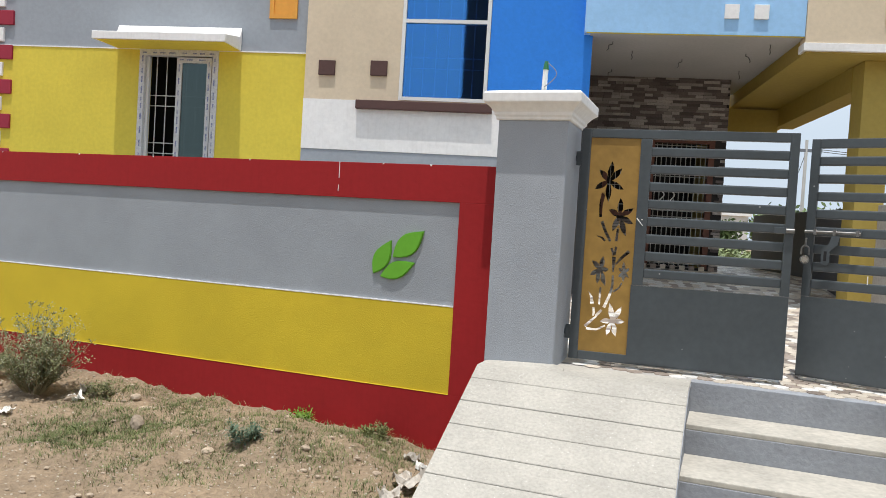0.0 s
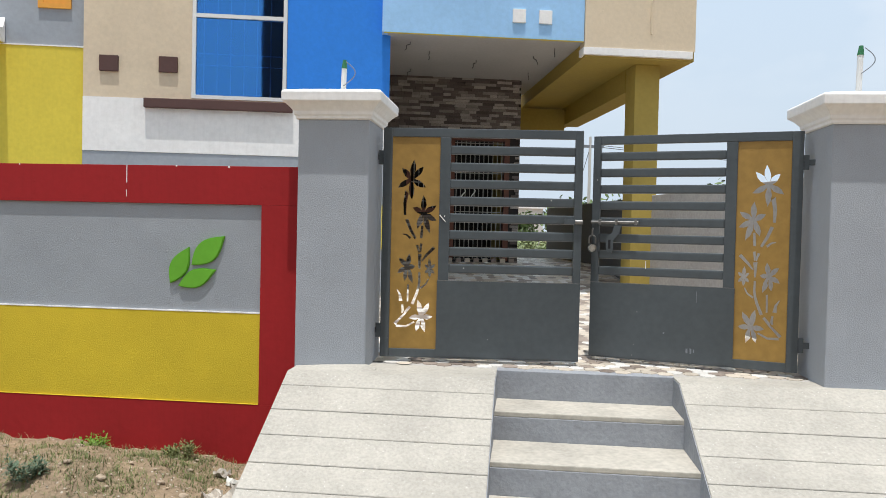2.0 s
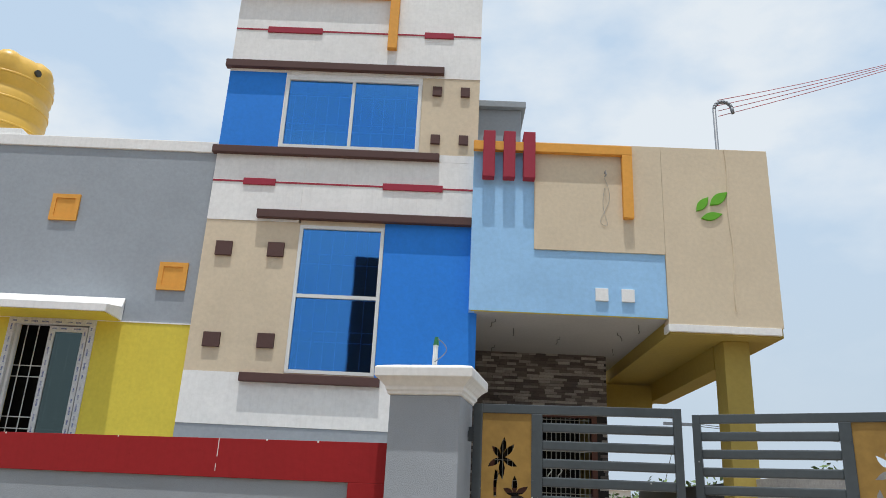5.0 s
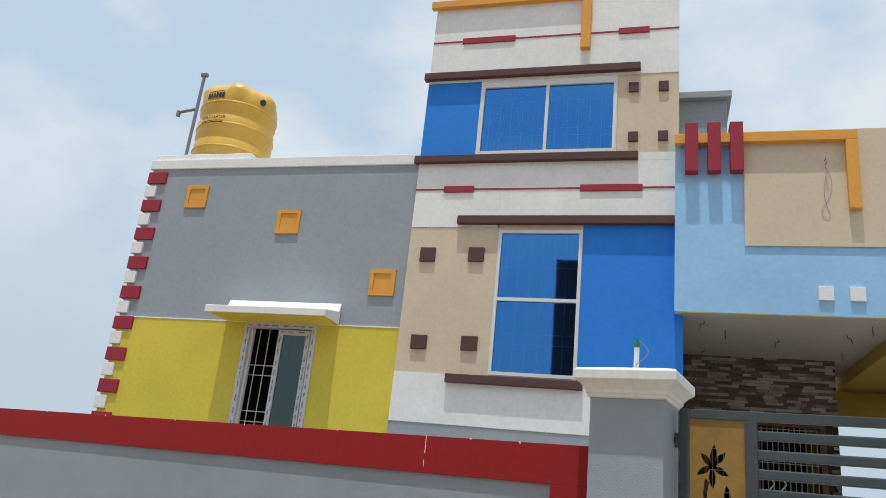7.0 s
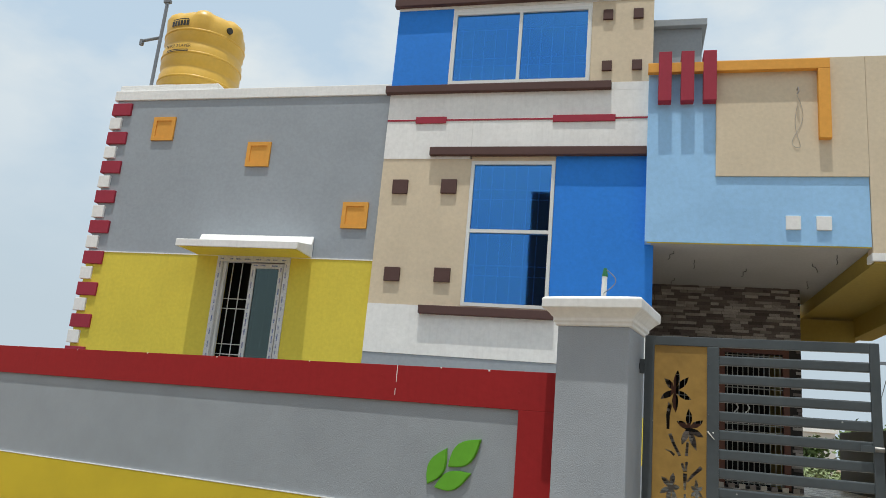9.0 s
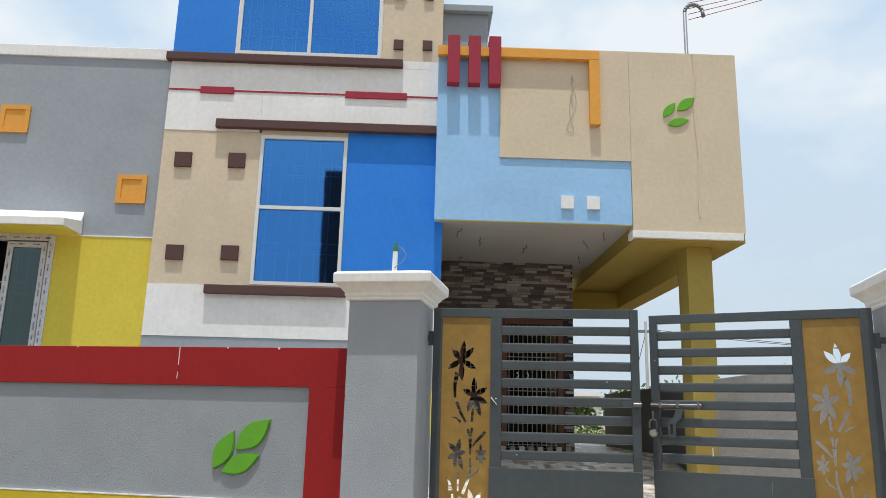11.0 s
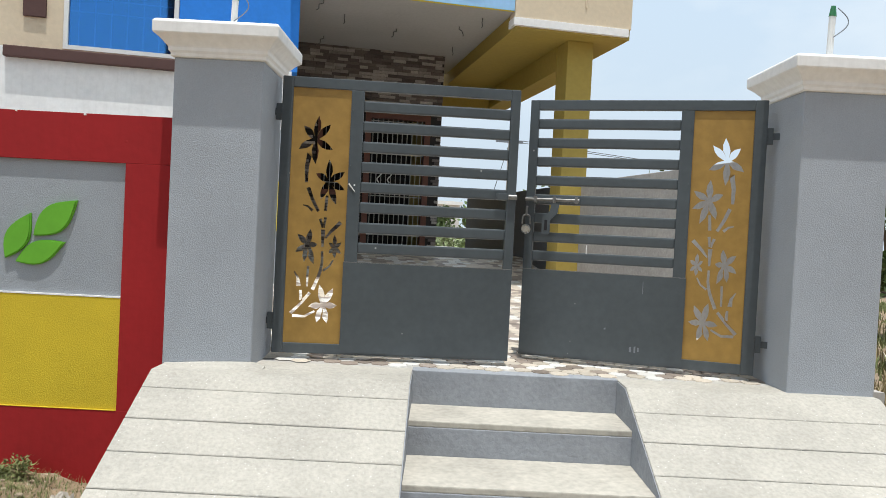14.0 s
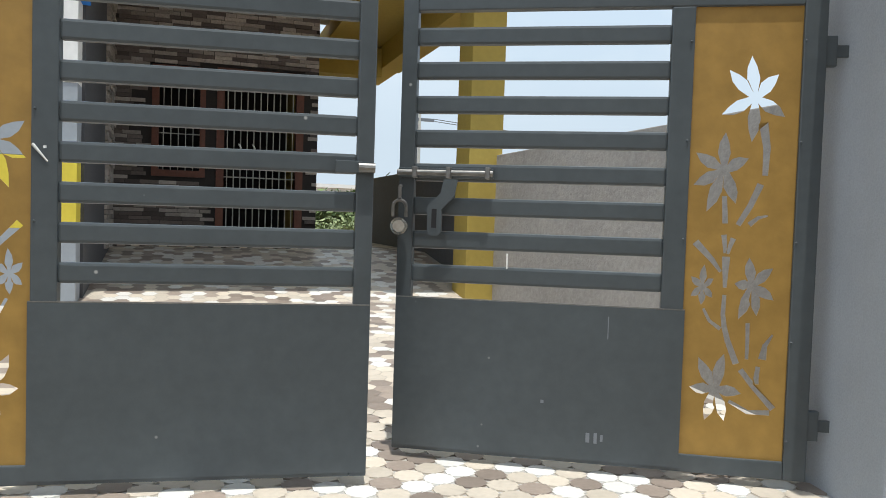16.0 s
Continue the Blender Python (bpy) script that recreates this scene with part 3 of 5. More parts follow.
apron = thing("ramp", "pale concrete entrance ramp scored with grooves, cut by steps", "ramp", GATE, kind="structure")
for ua, ub in ((-0.475, STEP_A), (STEP_B, 3.10)):
    start, fall = (V0, RAMP) if ua < 1 else (START_B, FALL_B)
    cuts = [(-0.10, 0.0), (-0.31, 0.003), (V0, 0.001), (-0.562, 0.004), (-0.742, 0.007), (-0.914, 0.005), (-1.09, 0.006), (-1.245, 0.005), (-1.41, 0.006), (-1.57, 0.005), (-1.72, 0.006)]
    if ua > 1:
        cuts = [(-0.10, 0.0), (START_B, 0.002), (-0.49, 0.004), (-0.68, 0.007), (-0.87, 0.005), (-1.05, 0.006), (-1.23, 0.005), (-1.41, 0.006), (-1.57, 0.005), (-1.72, 0.006)]
    for (va, _), (vb, joint) in zip(cuts, cuts[1:]):
        part("slab", ramp_piece(ua, ub, va, vb + joint, start, fall), M["concrete"], apron)
    part("core", ramp_piece(ua + 0.01, ub - 0.01, start - 0.02, -1.70, start, fall), M["step_grey"], apron).location.z = -0.014
# mortar smeared up against the foot of the hinge pillar
bm = bmesh.new()
ends = [[bm.verts.new((u, v, 0.49 + z)) for v, z in ((-0.40, 0.0), (-0.33, h * 0.55), (-0.287, h), (-0.287, 0.0))] for u, h in ((-0.47, 0.012), (-0.30, 0.024), (-0.14, 0.032), (-0.03, 0.036), (0.03, 0.018))]
for a, b in zip(ends, ends[1:]):
    for i in range(4):
        bm.faces.new((a[i], b[i], b[(i + 1) % 4], a[(i + 1) % 4]))
bm.faces.new(ends[0][::-1])
bm.faces.new(ends[-1])
bmesh.ops.recalc_face_normals(bm, faces=bm.faces)
part("mortar_fillet", bm, M["concrete"], apron, "mortar smeared against the pillar foot")
stairs = thing("entrance_steps", "grey washed concrete steps set into the ramp", "steps", GATE, kind="structure")
for i, (va, vb, z) in enumerate(((-0.135, -0.49, 0.324), (-0.49, -0.92, 0.162), (-0.92, -1.36, -0.01))):
    part("tread", boxes((STEP_A, STEP_B, vb, va - 0.004, z - 0.03, z), bevel=0.006), M["tread"], stairs, "dusty concrete tread")
    part("riser", boxes((STEP_A, STEP_B, va - 0.003, va + 0.10 if i == 0 else va + 0.01, z - 0.2, (0.497, 0.294, 0.132)[i]), bevel=0.004), M["step_grey"], stairs, "grey washed riser")
    part("block", boxes((STEP_A, STEP_B, vb + 0.006, va - 0.006, -0.45, z - 0.031)), M["step_grey"], stairs)
for u in (STEP_A, STEP_B):
    s = 1 if u == STEP_A else -1
    bm = bmesh.new()
    start, fall = (V0, RAMP) if u == STEP_A else (START_B, FALL_B)
    prof = [(-0.14, 0.488), (start, 0.488), (-1.66, 0.488 + fall * (-1.66 - start)), (-1.66, -0.4), (-0.14, -0.4)]
    va = [bm.verts.new((u + s * 0.004, v, z)) for v, z in prof]
    vb = [bm.verts.new((u - s * 0.02, v, z)) for v, z in prof]
    bm.faces.new(va)
    bm.faces.new(vb[::-1])
    for i in range(5):
        bm.faces.new((va[i], vb[i], vb[(i + 1) % 5], va[(i + 1) % 5]))
    bmesh.ops.recalc_face_normals(bm, faces=bm.faces)
    part("cheek", bm, M["step_grey"], stairs, "grey washed side of the steps")

# ---- driveway bed and side walls ----
bm = bmesh.new()
columns = []
for x in np.arange(-7.2, 3.26, 0.275):
    y0 = (GATE @ Vector(((x - 0.1) / 0.978 - 0.02, -0.115, 0))).y
    columns.append([bm.verts.new((x, y, floor_z(x, y) - 0.004)) for y in (y0, max(y0 + 0.01, 5.0), 8.2, 10.05, 14.5)] + [bm.verts.new((x, y0, -0.4))])
for a, b in zip(columns, columns[1:]):
    for i in range(4):
        bm.faces.new((a[i], b[i], b[i + 1], a[i + 1]))
    bm.faces.new((a[5], b[5], b[0], a[0]))
single("floor", bm, M["grout"], "sloping driveway and porch floor bedding", "floor", kind="structure")
# same wall as wall_side; the porch's shade is painted in as darker cement
single("wall_side_back", boxes((3.12, 3.28, 8.62, 13.1, -0.3, 1.79), bevel=0.006), M["shaded_cement"], "rear length of the side wall, porch shade in its colour", "wall", kind="structure")
single("wall_side", boxes((3.13, 3.28, 4.62, 8.615, -0.3, 1.80), bevel=0.006), M["cement"], "plain grey cement side wall of the plot", "wall", kind="structure")

# ---- single-storey house wing ----
HX0, HX1, HY = -6.76, -2.90, 8.18
WIN = (-4.885, -3.95, 1.72, 3.13)
wing = thing("wall_wing", "flat-roofed wing wall, grey above and yellow below", "wall", kind="structure")
part("lower_wall", holed(HX0, HX1, HY - 0.006, HY + 0.23, -0.3, 3.14, [WIN]), M["yellow"], wing, "yellow painted lower wall")
part("upper_wall", boxes((HX0, HX1, HY, HY + 0.23, 3.142, 5.214)), M["grey"], wing, "grey painted upper wall")
part("line", boxes((HX0, HX1, HY - 0.012, HY - 0.001, 3.137, 3.150)), M["white"], wing, "pale joint line")
part("side_wall", boxes((HX0, HX0 + 0.23, HY + 0.231, 14.0, -0.3, 5.225)), M["grey"], wing)
part("back_wall", boxes((HX0, 2.0, 13.8, 14.0, -0.3, 3.3)), M["grey"], wing)
part("parapet_cap", boxes((HX0 - 0.05, HX1 - 0.005, HY - 0.022, HY + 0.28, 5.215, 5.352), bevel=0.008), M["white"], wing, "white parapet coping")
part("parapet_cap", boxes((HX0 - 0.05, HX0 + 0.28, HY + 0.285, 14.0, 5.227, 5.357), bevel=0.008), M["white"], wing, "white parapet coping")
part("roof", boxes((HX0 + 0.24, 2.0, HY + 0.24, 13.79, 5.02, 5.16)), M["cement"], wing, "flat cement roof")
for i in range(24):
    z = 5.168 - i * 0.2025
    wide = i % 2 == 0
    w = 0.285 if wide else 0.165
    bm = boxes((HX0 - 0.045, HX0 - 0.045 + w, HY - 0.032, HY + 0.2, z - (0.166 if wide else 0.160), z), bevel=0.006)
    part("quoin", bm, M["crimson" if wide else "white"], wing, "raised red corner block" if wide else "raised white corner block")
for cx, cz in ((-5.985, 4.806), (-4.572, 4.450), (-3.200, 3.680)):
    o = thing("wall_plaque", "raised orange square wall plaque with sunken middle", "ornament", at(cx, HY, cz), group="orange plaques")
    w, h, t, d = 0.160, 0.160, 0.050, -0.024
    part("surround", holed(-w, w, d, 0.0, -h, h, [(-w + t, w - t, -h + t, h - t)]), M["orange"], o)
    part("field", boxes((-w + t, w - t, -0.012, 0.0, -h + t, h - t)), M["orange"], o)

# sunshade over the window
shade = thing("sunshade", "white concrete sunshade slab with yellow underside", "sunshade")
bm = bmesh.new()
prof = [(7.75, 3.152), (7.75, 3.237), (7.80, 3.243), (8.12, 3.30), (8.172, 3.41), (8.172, 3.152)]
ends = [[bm.verts.new((x + (0.012 if y < 7.8 else 0.07) * (1 if x < -4 else 0) , y, z)) for y, z in prof] for x in (-5.25, -3.675)]
for i in range(6):
    bm.faces.new((ends[0][i], ends[1][i], ends[1][(i + 1) % 6], ends[0][(i + 1) % 6]))
bm.faces.new(ends[0])
bm.faces.new(ends[1][::-1])
bmesh.ops.recalc_face_normals(bm, faces=bm.faces)
bmesh.ops.bevel(bm, geom=list(bm.edges), offset=0.005, segments=1, affect="EDGES")
part("slab", bm, M["white"], shade)
part("soffit", boxes((-5.18, -3.69, 7.765, 8.172, 3.144, 3.151)), M["yellow"], shade, "yellow painted underside")


def film_marks(bm, x0, x1, z0, z1, y, along_z, rnd):
    """Unreadable print on the protective film: short bars in a row."""
    a, b = (z0, z1) if along_z else (x0, x1)
    p = a + 0.03
    while p < b - 0.07:
        n = rnd.uniform(0.035, 0.075)
        c = ((x0 + x1) / 2) if along_z else ((z0 + z1) / 2)
        q = p
        while q < p + n:
            s = rnd.uniform(0.005, 0.010)
            if along_z:
                box(bm, c - 0.008, c + 0.008, y - 0.001, y, q, q + s)
            else:
                box(bm, q, q + s, y - 0.001, y, c - 0.008, c + 0.008)
            q += s + 0.004
        p += n + rnd.uniform(0.03, 0.09)


def wing_window():
    rnd = random.Random(4)
    x0, x1, z0, z1 = WIN
    o = thing("window_1", "white sliding window still in printed protective film", "window", kind="structure")
    y = HY - 0.02
    f = 0.055
    part("window_frame", holed(x0 - 0.012, x1 + 0.012, y, y + 0.10, z0 - 0.012, z1 + 0.012, [(x0 + f, x1 - f, z0 + f, z1 - f)]), M["tape"], o, "white frame covered with printed film")
    sx0, sx1 = x0 + 0.44, x1 - 0.075
    part("sash", holed(sx0, sx1, y + 0.02, y + 0.06, z0 + 0.06, z1 - 0.07, [(sx0 + 0.062, sx1 - 0.055, z0 + 0.12, z1 - 0.13)]), M["tape"], o, "sliding sash covered with printed film")
    part("pane", boxes((sx0 + 0.06, sx1 - 0.05, y + 0.036, y + 0.042, z0 + 0.11, z1 - 0.12)), M["dim_glass"], o, "dim glass pane").visible_shadow = False
    part("jamb", boxes((x1 - 0.072, x1 - 0.056, y + 0.03, y + 0.1, z0 + 0.06, z1 - 0.06), bevel=0.003), M["upvc"], o)
    part("jamb", boxes((x0 + 0.056, x0 + 0.085, y + 0.05, y + 0.1, z0 + 0.06, z1 - 0.06), bevel=0.003), M["upvc"], o)
    ink = bmesh.new()
    for xa, xb, za, zb, up, dy in ((x0, x0 + f, z0, z1, 1, 0), (x1 - f, x1, z0, z1, 1, 0), (x0, x1, z1 - f, z1, 0, 0), (sx0, sx0 + 0.06, z0 + .06, z1 - .07, 1, 0.02), (sx1 - 0.055, sx1, z0 + .06, z1 - .07, 1, 0.02), (sx0, sx1, z1 - 0.12, z1 - 0.07, 0, 0.02)):
        film_marks(ink, xa, xb, za, zb, y + dy - 0.0005, up, rnd)
    part("film_print", ink, M["ink"], o, "rows of small blue film print")
    for k in range(6):
        x = x0 + 0.12 + k * 0.125
        part("grille_bar", rod(bmesh.new(), (x, y + 0.16, z0), (x, y + 0.16, z1), 0.006, 8), M["bar"], o)
    for z in (z0 + 0.25, z0 + 0.37, z0 + 0.80, z0 + 0.92):
        part("grille_bar", rod(bmesh.new(), (x0, y + 0.165, z), (x1, y + 0.165, z), 0.006, 8), M["bar"], o)
    # sheet behind the grille, the room's shade put into its colour
    part("room", boxes((x0 - 0.5, x1 + 0.5, HY + 0.6, HY + 0.62, z0 - 0.5, z1 + 0.4)), M["dark"], o, "near-black sheet standing for the unlit room")


wing_window()

# ---- stair tower ----
TX0, TX1, TY = -2.895, 0.15, 8.11
STAIR_WIN, UPPER_WIN = (-1.825, -0.87, 2.655, 4.33), (-2.185, -0.55, 5.30, 6.245)
tower = thing("wall_tower", "two-storey stair tower in blue, cream and white paint", "wall", kind="structure")
D = TY + 0.2


def face(label, key, x0, x1, z0, z1, holes=(), proud=0.0):
    part("panel", holed(x0, x1, TY - proud, D, z0, z1, list(holes)), M[key], tower, label)


face("grey painted base", "grey", TX0, TX1, 1.612, 2.09)
face("yellow painted band", "yellow", TX0, TX1, 1.145, 1.61)
face("grey painted base", "grey", TX0, TX1, -0.3, 1.143)
face("white painted band under the window", "white", TX0, TX1, 2.092, 2.638, proud=0.006)
face("cream painted panel", "cream", TX0, -1.829, 2.64, 4.36)
face("bright blue panel", "blue", -0.866, TX1 + 0.05, 2.64, 4.40)
face("blue reveal", "cream", -1.827, -0.868, 2.64, 4.40, [STAIR_WIN])
face("white painted band", "white", TX0, -1.847, 4.362, 5.18, proud=0.006)
face("white painted band", "white", -1.845, TX1, 4.402, 5.18, proud=0.006)
face("white painted band", "white", -0.29, TX1, 5.182, 5.276, proud=0.006)
face("brown ledge backing", "white", TX0, -0.292, 5.182, 5.276)
face("bright blue panel", "blue", TX0, -2.202, 5.278, 6.30)
face("cream panel", "cream", -0.54, TX1, 5.278, 6.30)
face("white reveal", "white", -2.20, -0.542, 5.278, 6.30, [UPPER_WIN])
face("white upper band", "white", TX0, TX1, 6.302, 8.1, proud=0.006)
part("side_wall", boxes((TX1 - 0.22, TX1, D + 0.001, 12.0, 3.45, 8.1)), M["cream"], tower)
# porch shade on this wall is part of its dark colour
part("porch_wall", boxes((TX1 - 0.2, TX1 + 0.02, D + 0.001, 10.2, -0.3, 3.42)), M["shaded_cement"], tower, "grey porch side wall, shade in its colour")
part("side_wall", boxes((TX0, TX0 + 0.2, D + 0.001, 12.0, 5.2, 8.1)), M["white"], tower)
part("back_wall", boxes((TX0, TX1, 11.8, 12.0, 5.2, 8.1)), M["white"], tower)
part("roof", boxes((TX0, TX1, TY + 0.01, 12.0, 8.1, 8.22)), M["white"], tower)


def ledge(label, x0, x1, z0, z1, out=0.068, key="brown", y=TY, bevel=0.008):
    return single("ledge", boxes((x0, x1, y - out, y + 0.02, z0, z1), bevel=bevel), M[key], label, "moulding", kind="structure")


ledge("brown painted ledge above the upper window", -2.945, -0.285, 6.335, 6.43)
ledge("brown painted ledge under the upper window", -2.945, -0.294, 5.180, 5.272)
ledge("brown painted lintel ledge over the stair window", -2.325, 0.108, 4.390, 4.488)
ledge("brown painted sill ledge under the stair window", -2.285, -0.80, 2.542, 2.636)
for z, dashes in ((4.845, ((-2.54, -2.17), (-0.926, -0.236))), (6.905, ((-2.50, -1.82), (-0.552, -0.192)))):
    o = thing("wall_strip", "thin crimson strip with two thicker bars", "moulding", kind="structure")
    part("strip", boxes((TX0, TX1, TY - 0.012, TY, z - 0.013, z + 0.007)), M["crimson"], o)
    for a, b in dashes:
        part("bar", boxes((a, b, TY - 0.024, TY, z - 0.044, z + 0.036), bevel=0.004), M["crimson"], o)
for x, z, w, h in ((-2.660, 4.028, .092, .084), (-2.078, 4.036, .092, .084), (-2.650, 2.990, .092, .08), (-2.066, 3.0, .092, .08), (-0.368, 6.13, .055, .062), (-0.030, 6.13, .055, .062), (-0.362, 5.486, .055, .06), (-0.030, 5.488, .055, .06)):
    single("wall_block", boxes((-w, w, -0.028, 0.01, -h, h), bevel=0.005), M["brown"], "raised brown square block on cream wall", "ornament", at(x + 0.008, TY, z - 0.012), group="brown blocks")
o = thing("wall_bracket", "raised orange angular band on the white tower top", "ornament")
part("bar", boxes((-2.96, -0.885, TY - 0.075, TY, 7.400, 7.50), bevel=0.006), M["orange"], o)
part("drop", boxes((-1.0, -0.886, TY - 0.075, TY, 6.668, 7.398), bevel=0.006), M["orange"], o)


def tower_window(name, win, label, split):
    x0, x1, z0, z1 = win
    o = thing(name, label, "window", kind="structure")
    y, f = TY + 0.015, 0.038
    if split == "h":
        zm = (z0 + z1) / 2 + 0.015
        holes = [(x0 + f, x1 - f, z0 + f, zm - f / 2), (x0 + f, x1 - f, zm + f / 2, z1 - f)]
    else:
        xm = (x0 + x1) / 2
        holes = [(x0 + f, xm - f / 2, z0 + f, z1 - f), (xm + f / 2, x1 - f, z0 + f, z1 - f)]
    part("window_frame", holed(x0, x1, y - 0.028, y + 0.05, z0, z1, holes), M["upvc"], o, "white frame")
    for xa, xb, za, zb in holes:
        part("pane", boxes((xa - 0.01, xb + 0.01, y, y + 0.006, za - 0.01, zb + 0.01)), M["blue_glass"], o, "blue reflective glass").visible_shadow = False
    n = 7 if split == "h" else 12
    for k in range(n):
        x = x0 + (x1 - x0) * (k + 0.7) / n
        part("grille_bar", rod(bmesh.new(), (x, y + 0.09, z0), (x, y + 0.09, z1), 0.006, 6), M["bar"], o)
    for q in ((0.22, 0.29, 0.75, 0.82) if split == "h" else (0.3, 0.40, 0.8)):
        z = z0 + (z1 - z0) * q
        part("grille_bar", rod(bmesh.new(), (x0, y + 0.095, z), (x1, y + 0.095, z), 0.006, 6), M["bar"], o)
    # the stairwell's shade as a near-black sheet
    part("room", boxes((x0 - 0.25, x1 + 0.25, TY + 0.9, TY + 0.92, z0 - 0.3, z1 + 0.3)), M["dark"], o, "near-black sheet standing for the unlit stair room")


tower_window("window_2", STAIR_WIN, "tall stair window with blue mirror glass in white frame", "h")
tower_window("window_3", UPPER_WIN, "wide upper window with blue mirror glass in white frame", "v")

# ---- balcony over the porch ----
BX0, BX1, BY = 0.11, 3.465, 7.98
balcony = thing("balcony", "projecting balcony parapet in pale blue and cream", "balcony", kind="structure")
part("front", boxes((BX0, 2.243, BY, BY + 0.16, 3.40, 5.40)), M["pale_blue"], balcony, "pale blue parapet front")
part("patch", boxes((0.803, 2.245, BY - 0.018, BY - 0.001, 4.115, 5.425), bevel=0.003), M["cream"], balcony, "raised cream panel")
part("corner", boxes((2.247, BX1, BY - 0.018, BY + 0.16, 3.337, 5.425), bevel=0.003), M["cream"], balcony, "cream corner of the parapet")
part("drip", boxes((2.235, BX1 - 0.03, BY - 0.030, BY + 0.16, 3.258, 3.335), bevel=0.003), M["white"], balcony, "white drip band")
part("side", boxes((BX1 - 0.16, BX1, BY + 0.161, 10.6, 3.337, 5.425)), M["cream"], balcony)
part("slab", boxes((0.17, 3.25, BY + 0.162, 10.6, 3.425, 3.54)), M["ceiling"], balcony)
# the run past the beams is added to shade the rear side wall
part("soffit", boxes((2.262, BX1 - 0.002, BY + 0.01, 13.8, 3.238, 3.422)), M["shaded_yellow"], balcony, "yellow painted underside")
part("lip", boxes((BX0 + 0.02, 2.24, BY + 0.004, BY + 0.026, 3.392, 3.399)), M["yellow"], balcony, "thin yellow lip")
part("lip_soffit", boxes((BX0 + 0.062, 2.24, BY + 0.027, BY + 0.16, 3.394, 3.399)), M["ceiling"], balcony, "grey primed underside")
o = thing("wall_bracket", "raised orange angular band on the balcony front", "ornament")
part("bar", boxes((0.10, 1.905, BY - 0.085, BY - 0.0185, 5.272, 5.385), bevel=0.006), M["orange"], o)
part("drop", boxes((1.79, 1.905, BY - 0.085, BY - 0.0185, 4.505, 5.270), bevel=0.006), M["orange"], o)
for a, b in ((0.21, 0.345), (0.442, 0.576), (0.669, 0.803)):
    single("wall_fin", boxes((a, b, BY - 0.11, BY + 0.10, 4.93, 5.505), bevel=0.006), M["crimson"], "raised crimson upright fin on the balcony", "ornament", group="balcony fins")
for a, b in ((1.470, 1.608), (1.752, 1.890)):
    single("wall_block", boxes((a, b, BY - 0.024, BY + 0.01, 3.556, 3.698), bevel=0.004), M["white"], "raised white square block on pale blue wall", "ornament", group="white blocks")
leaf_motif(at(2.78, BY - 0.018, 4.72), [((-0.165, -0.08), (-0.02, 0.10), 0.21), ((-0.01, 0.0), (0.20, 0.17), 0.215), ((-0.12, -0.165), (0.125, -0.10), 0.19)])
o = thing("wall_hook", "small hook with dangling wire on the cream panel", "hook")
part("hook", path_rod([(1.60, BY - 0.018, 5.06), (1.60, BY - 0.07, 5.07), (1.605, BY - 0.075, 5.02), (1.59, BY - 0.06, 5.0)], 0.008), M["cement"], o)
part("wire", path_rod([(1.595 + 0.055 * math.sin(k * 0.42) * (1 if k < 15 else 0.4), BY - 0.024, 5.0 - 0.52 * math.sin(k * 0.1047) - 0.004 * k) for k in range(31)], 0.0022, 5), M["cement"], o, "thin looped wire")
single("cable", path_rod([(2.98 + 0.0 * k + 0.012 * math.sin(k), BY - 0.021, 5.42 - 0.16 * k) for k in range(13)], 0.011, 8), M["cream"], "cable run down the balcony corner", "cable")
# service mast on the balcony roof
o = thing("service_mast", "bent grey steel service mast with red wires", "mast")
part("pole", path_rod([(3.30, 9.0, 3.54), (3.30, 9.0, 6.55)] + [(3.30 + 0.12 - 0.12 * math.cos(a), 9.0, 6.55 + 0.12 * math.sin(a)) for a in np.linspace(0.3, 2.8, 8)] + [(3.545, 9.0, 6.5)], 0.024, 10), M["grey_pipe"], o, smooth=True)
for k in range(4):
    pts = [(3.35 + s * (9 + k * 0.3), 9.0 + s * (2 + k), 6.45 + 0.08 * k + s * (4.5 + 0.4 * k) - 0.7 * s * (1 - s)) for s in np.linspace(0, 1, 14)]
    part("wire", path_rod(pts, 0.005, 5), M["red_wire"], o, "red service wire")
single("stair_head", boxes((0.17, 0.78, 9.5, 11.0, 3.54, 6.70), (0.12, 0.84, 9.42, 11.05, 6.701, 6.80), bevel=0.01), M["grey"], "small grey roof-stair head with white slab", "roof structure", kind="structure")

# ---- porch ----
CY = 10.15
porch = thing("porch", "open porch with yellow column and beams", "porch", kind="structure")
# column, beams and passage wall: yellow with the shade in its colour
part("column", boxes((2.90, 3.178, 8.22, 8.53, 0.2, 3.236), bevel=0.006), M["shaded_yellow"], porch, "yellow painted column")
part("side_beam", boxes((2.895, 3.15, 8.535, 11.4, 2.98, 3.236)), M["shaded_yellow"], porch, "yellow side beam")
part("back_beam", boxes((2.03, 2.893, 11.2, 11.4, 2.88, 3.204)), M["shaded_yellow"], porch, "yellow cross beam")
DOOR, PWIN = (1.07, 1.88, 0.97, 2.64), (0.50, 0.97, 1.60, 2.62)
part("back_wall", holed(0.172, 2.02, CY + 0.02, CY + 0.25, -0.3, 3.398, [DOOR, PWIN]), M["clad_bed"], porch, "dark bedding of the stone facing")
part("passage_wall", boxes((1.85, 2.02, CY + 0.252, 13.79, -0.3, 3.398)), M["shaded_yellow"], porch)
for k in range(15):
    part("inlay", boxes((0.22 + k * 0.12, 0.29 + k * 0.12, CY - 0.02, CY - 0.008, 0.94, 1.0)), M["tile_a" if k % 2 else "tile_c"], porch, "patterned riser tile")
o = thing("door_1", "brown wooden door frame closed by a barred grille", "door", kind="structure")
x0, x1, z0, z1 = DOOR
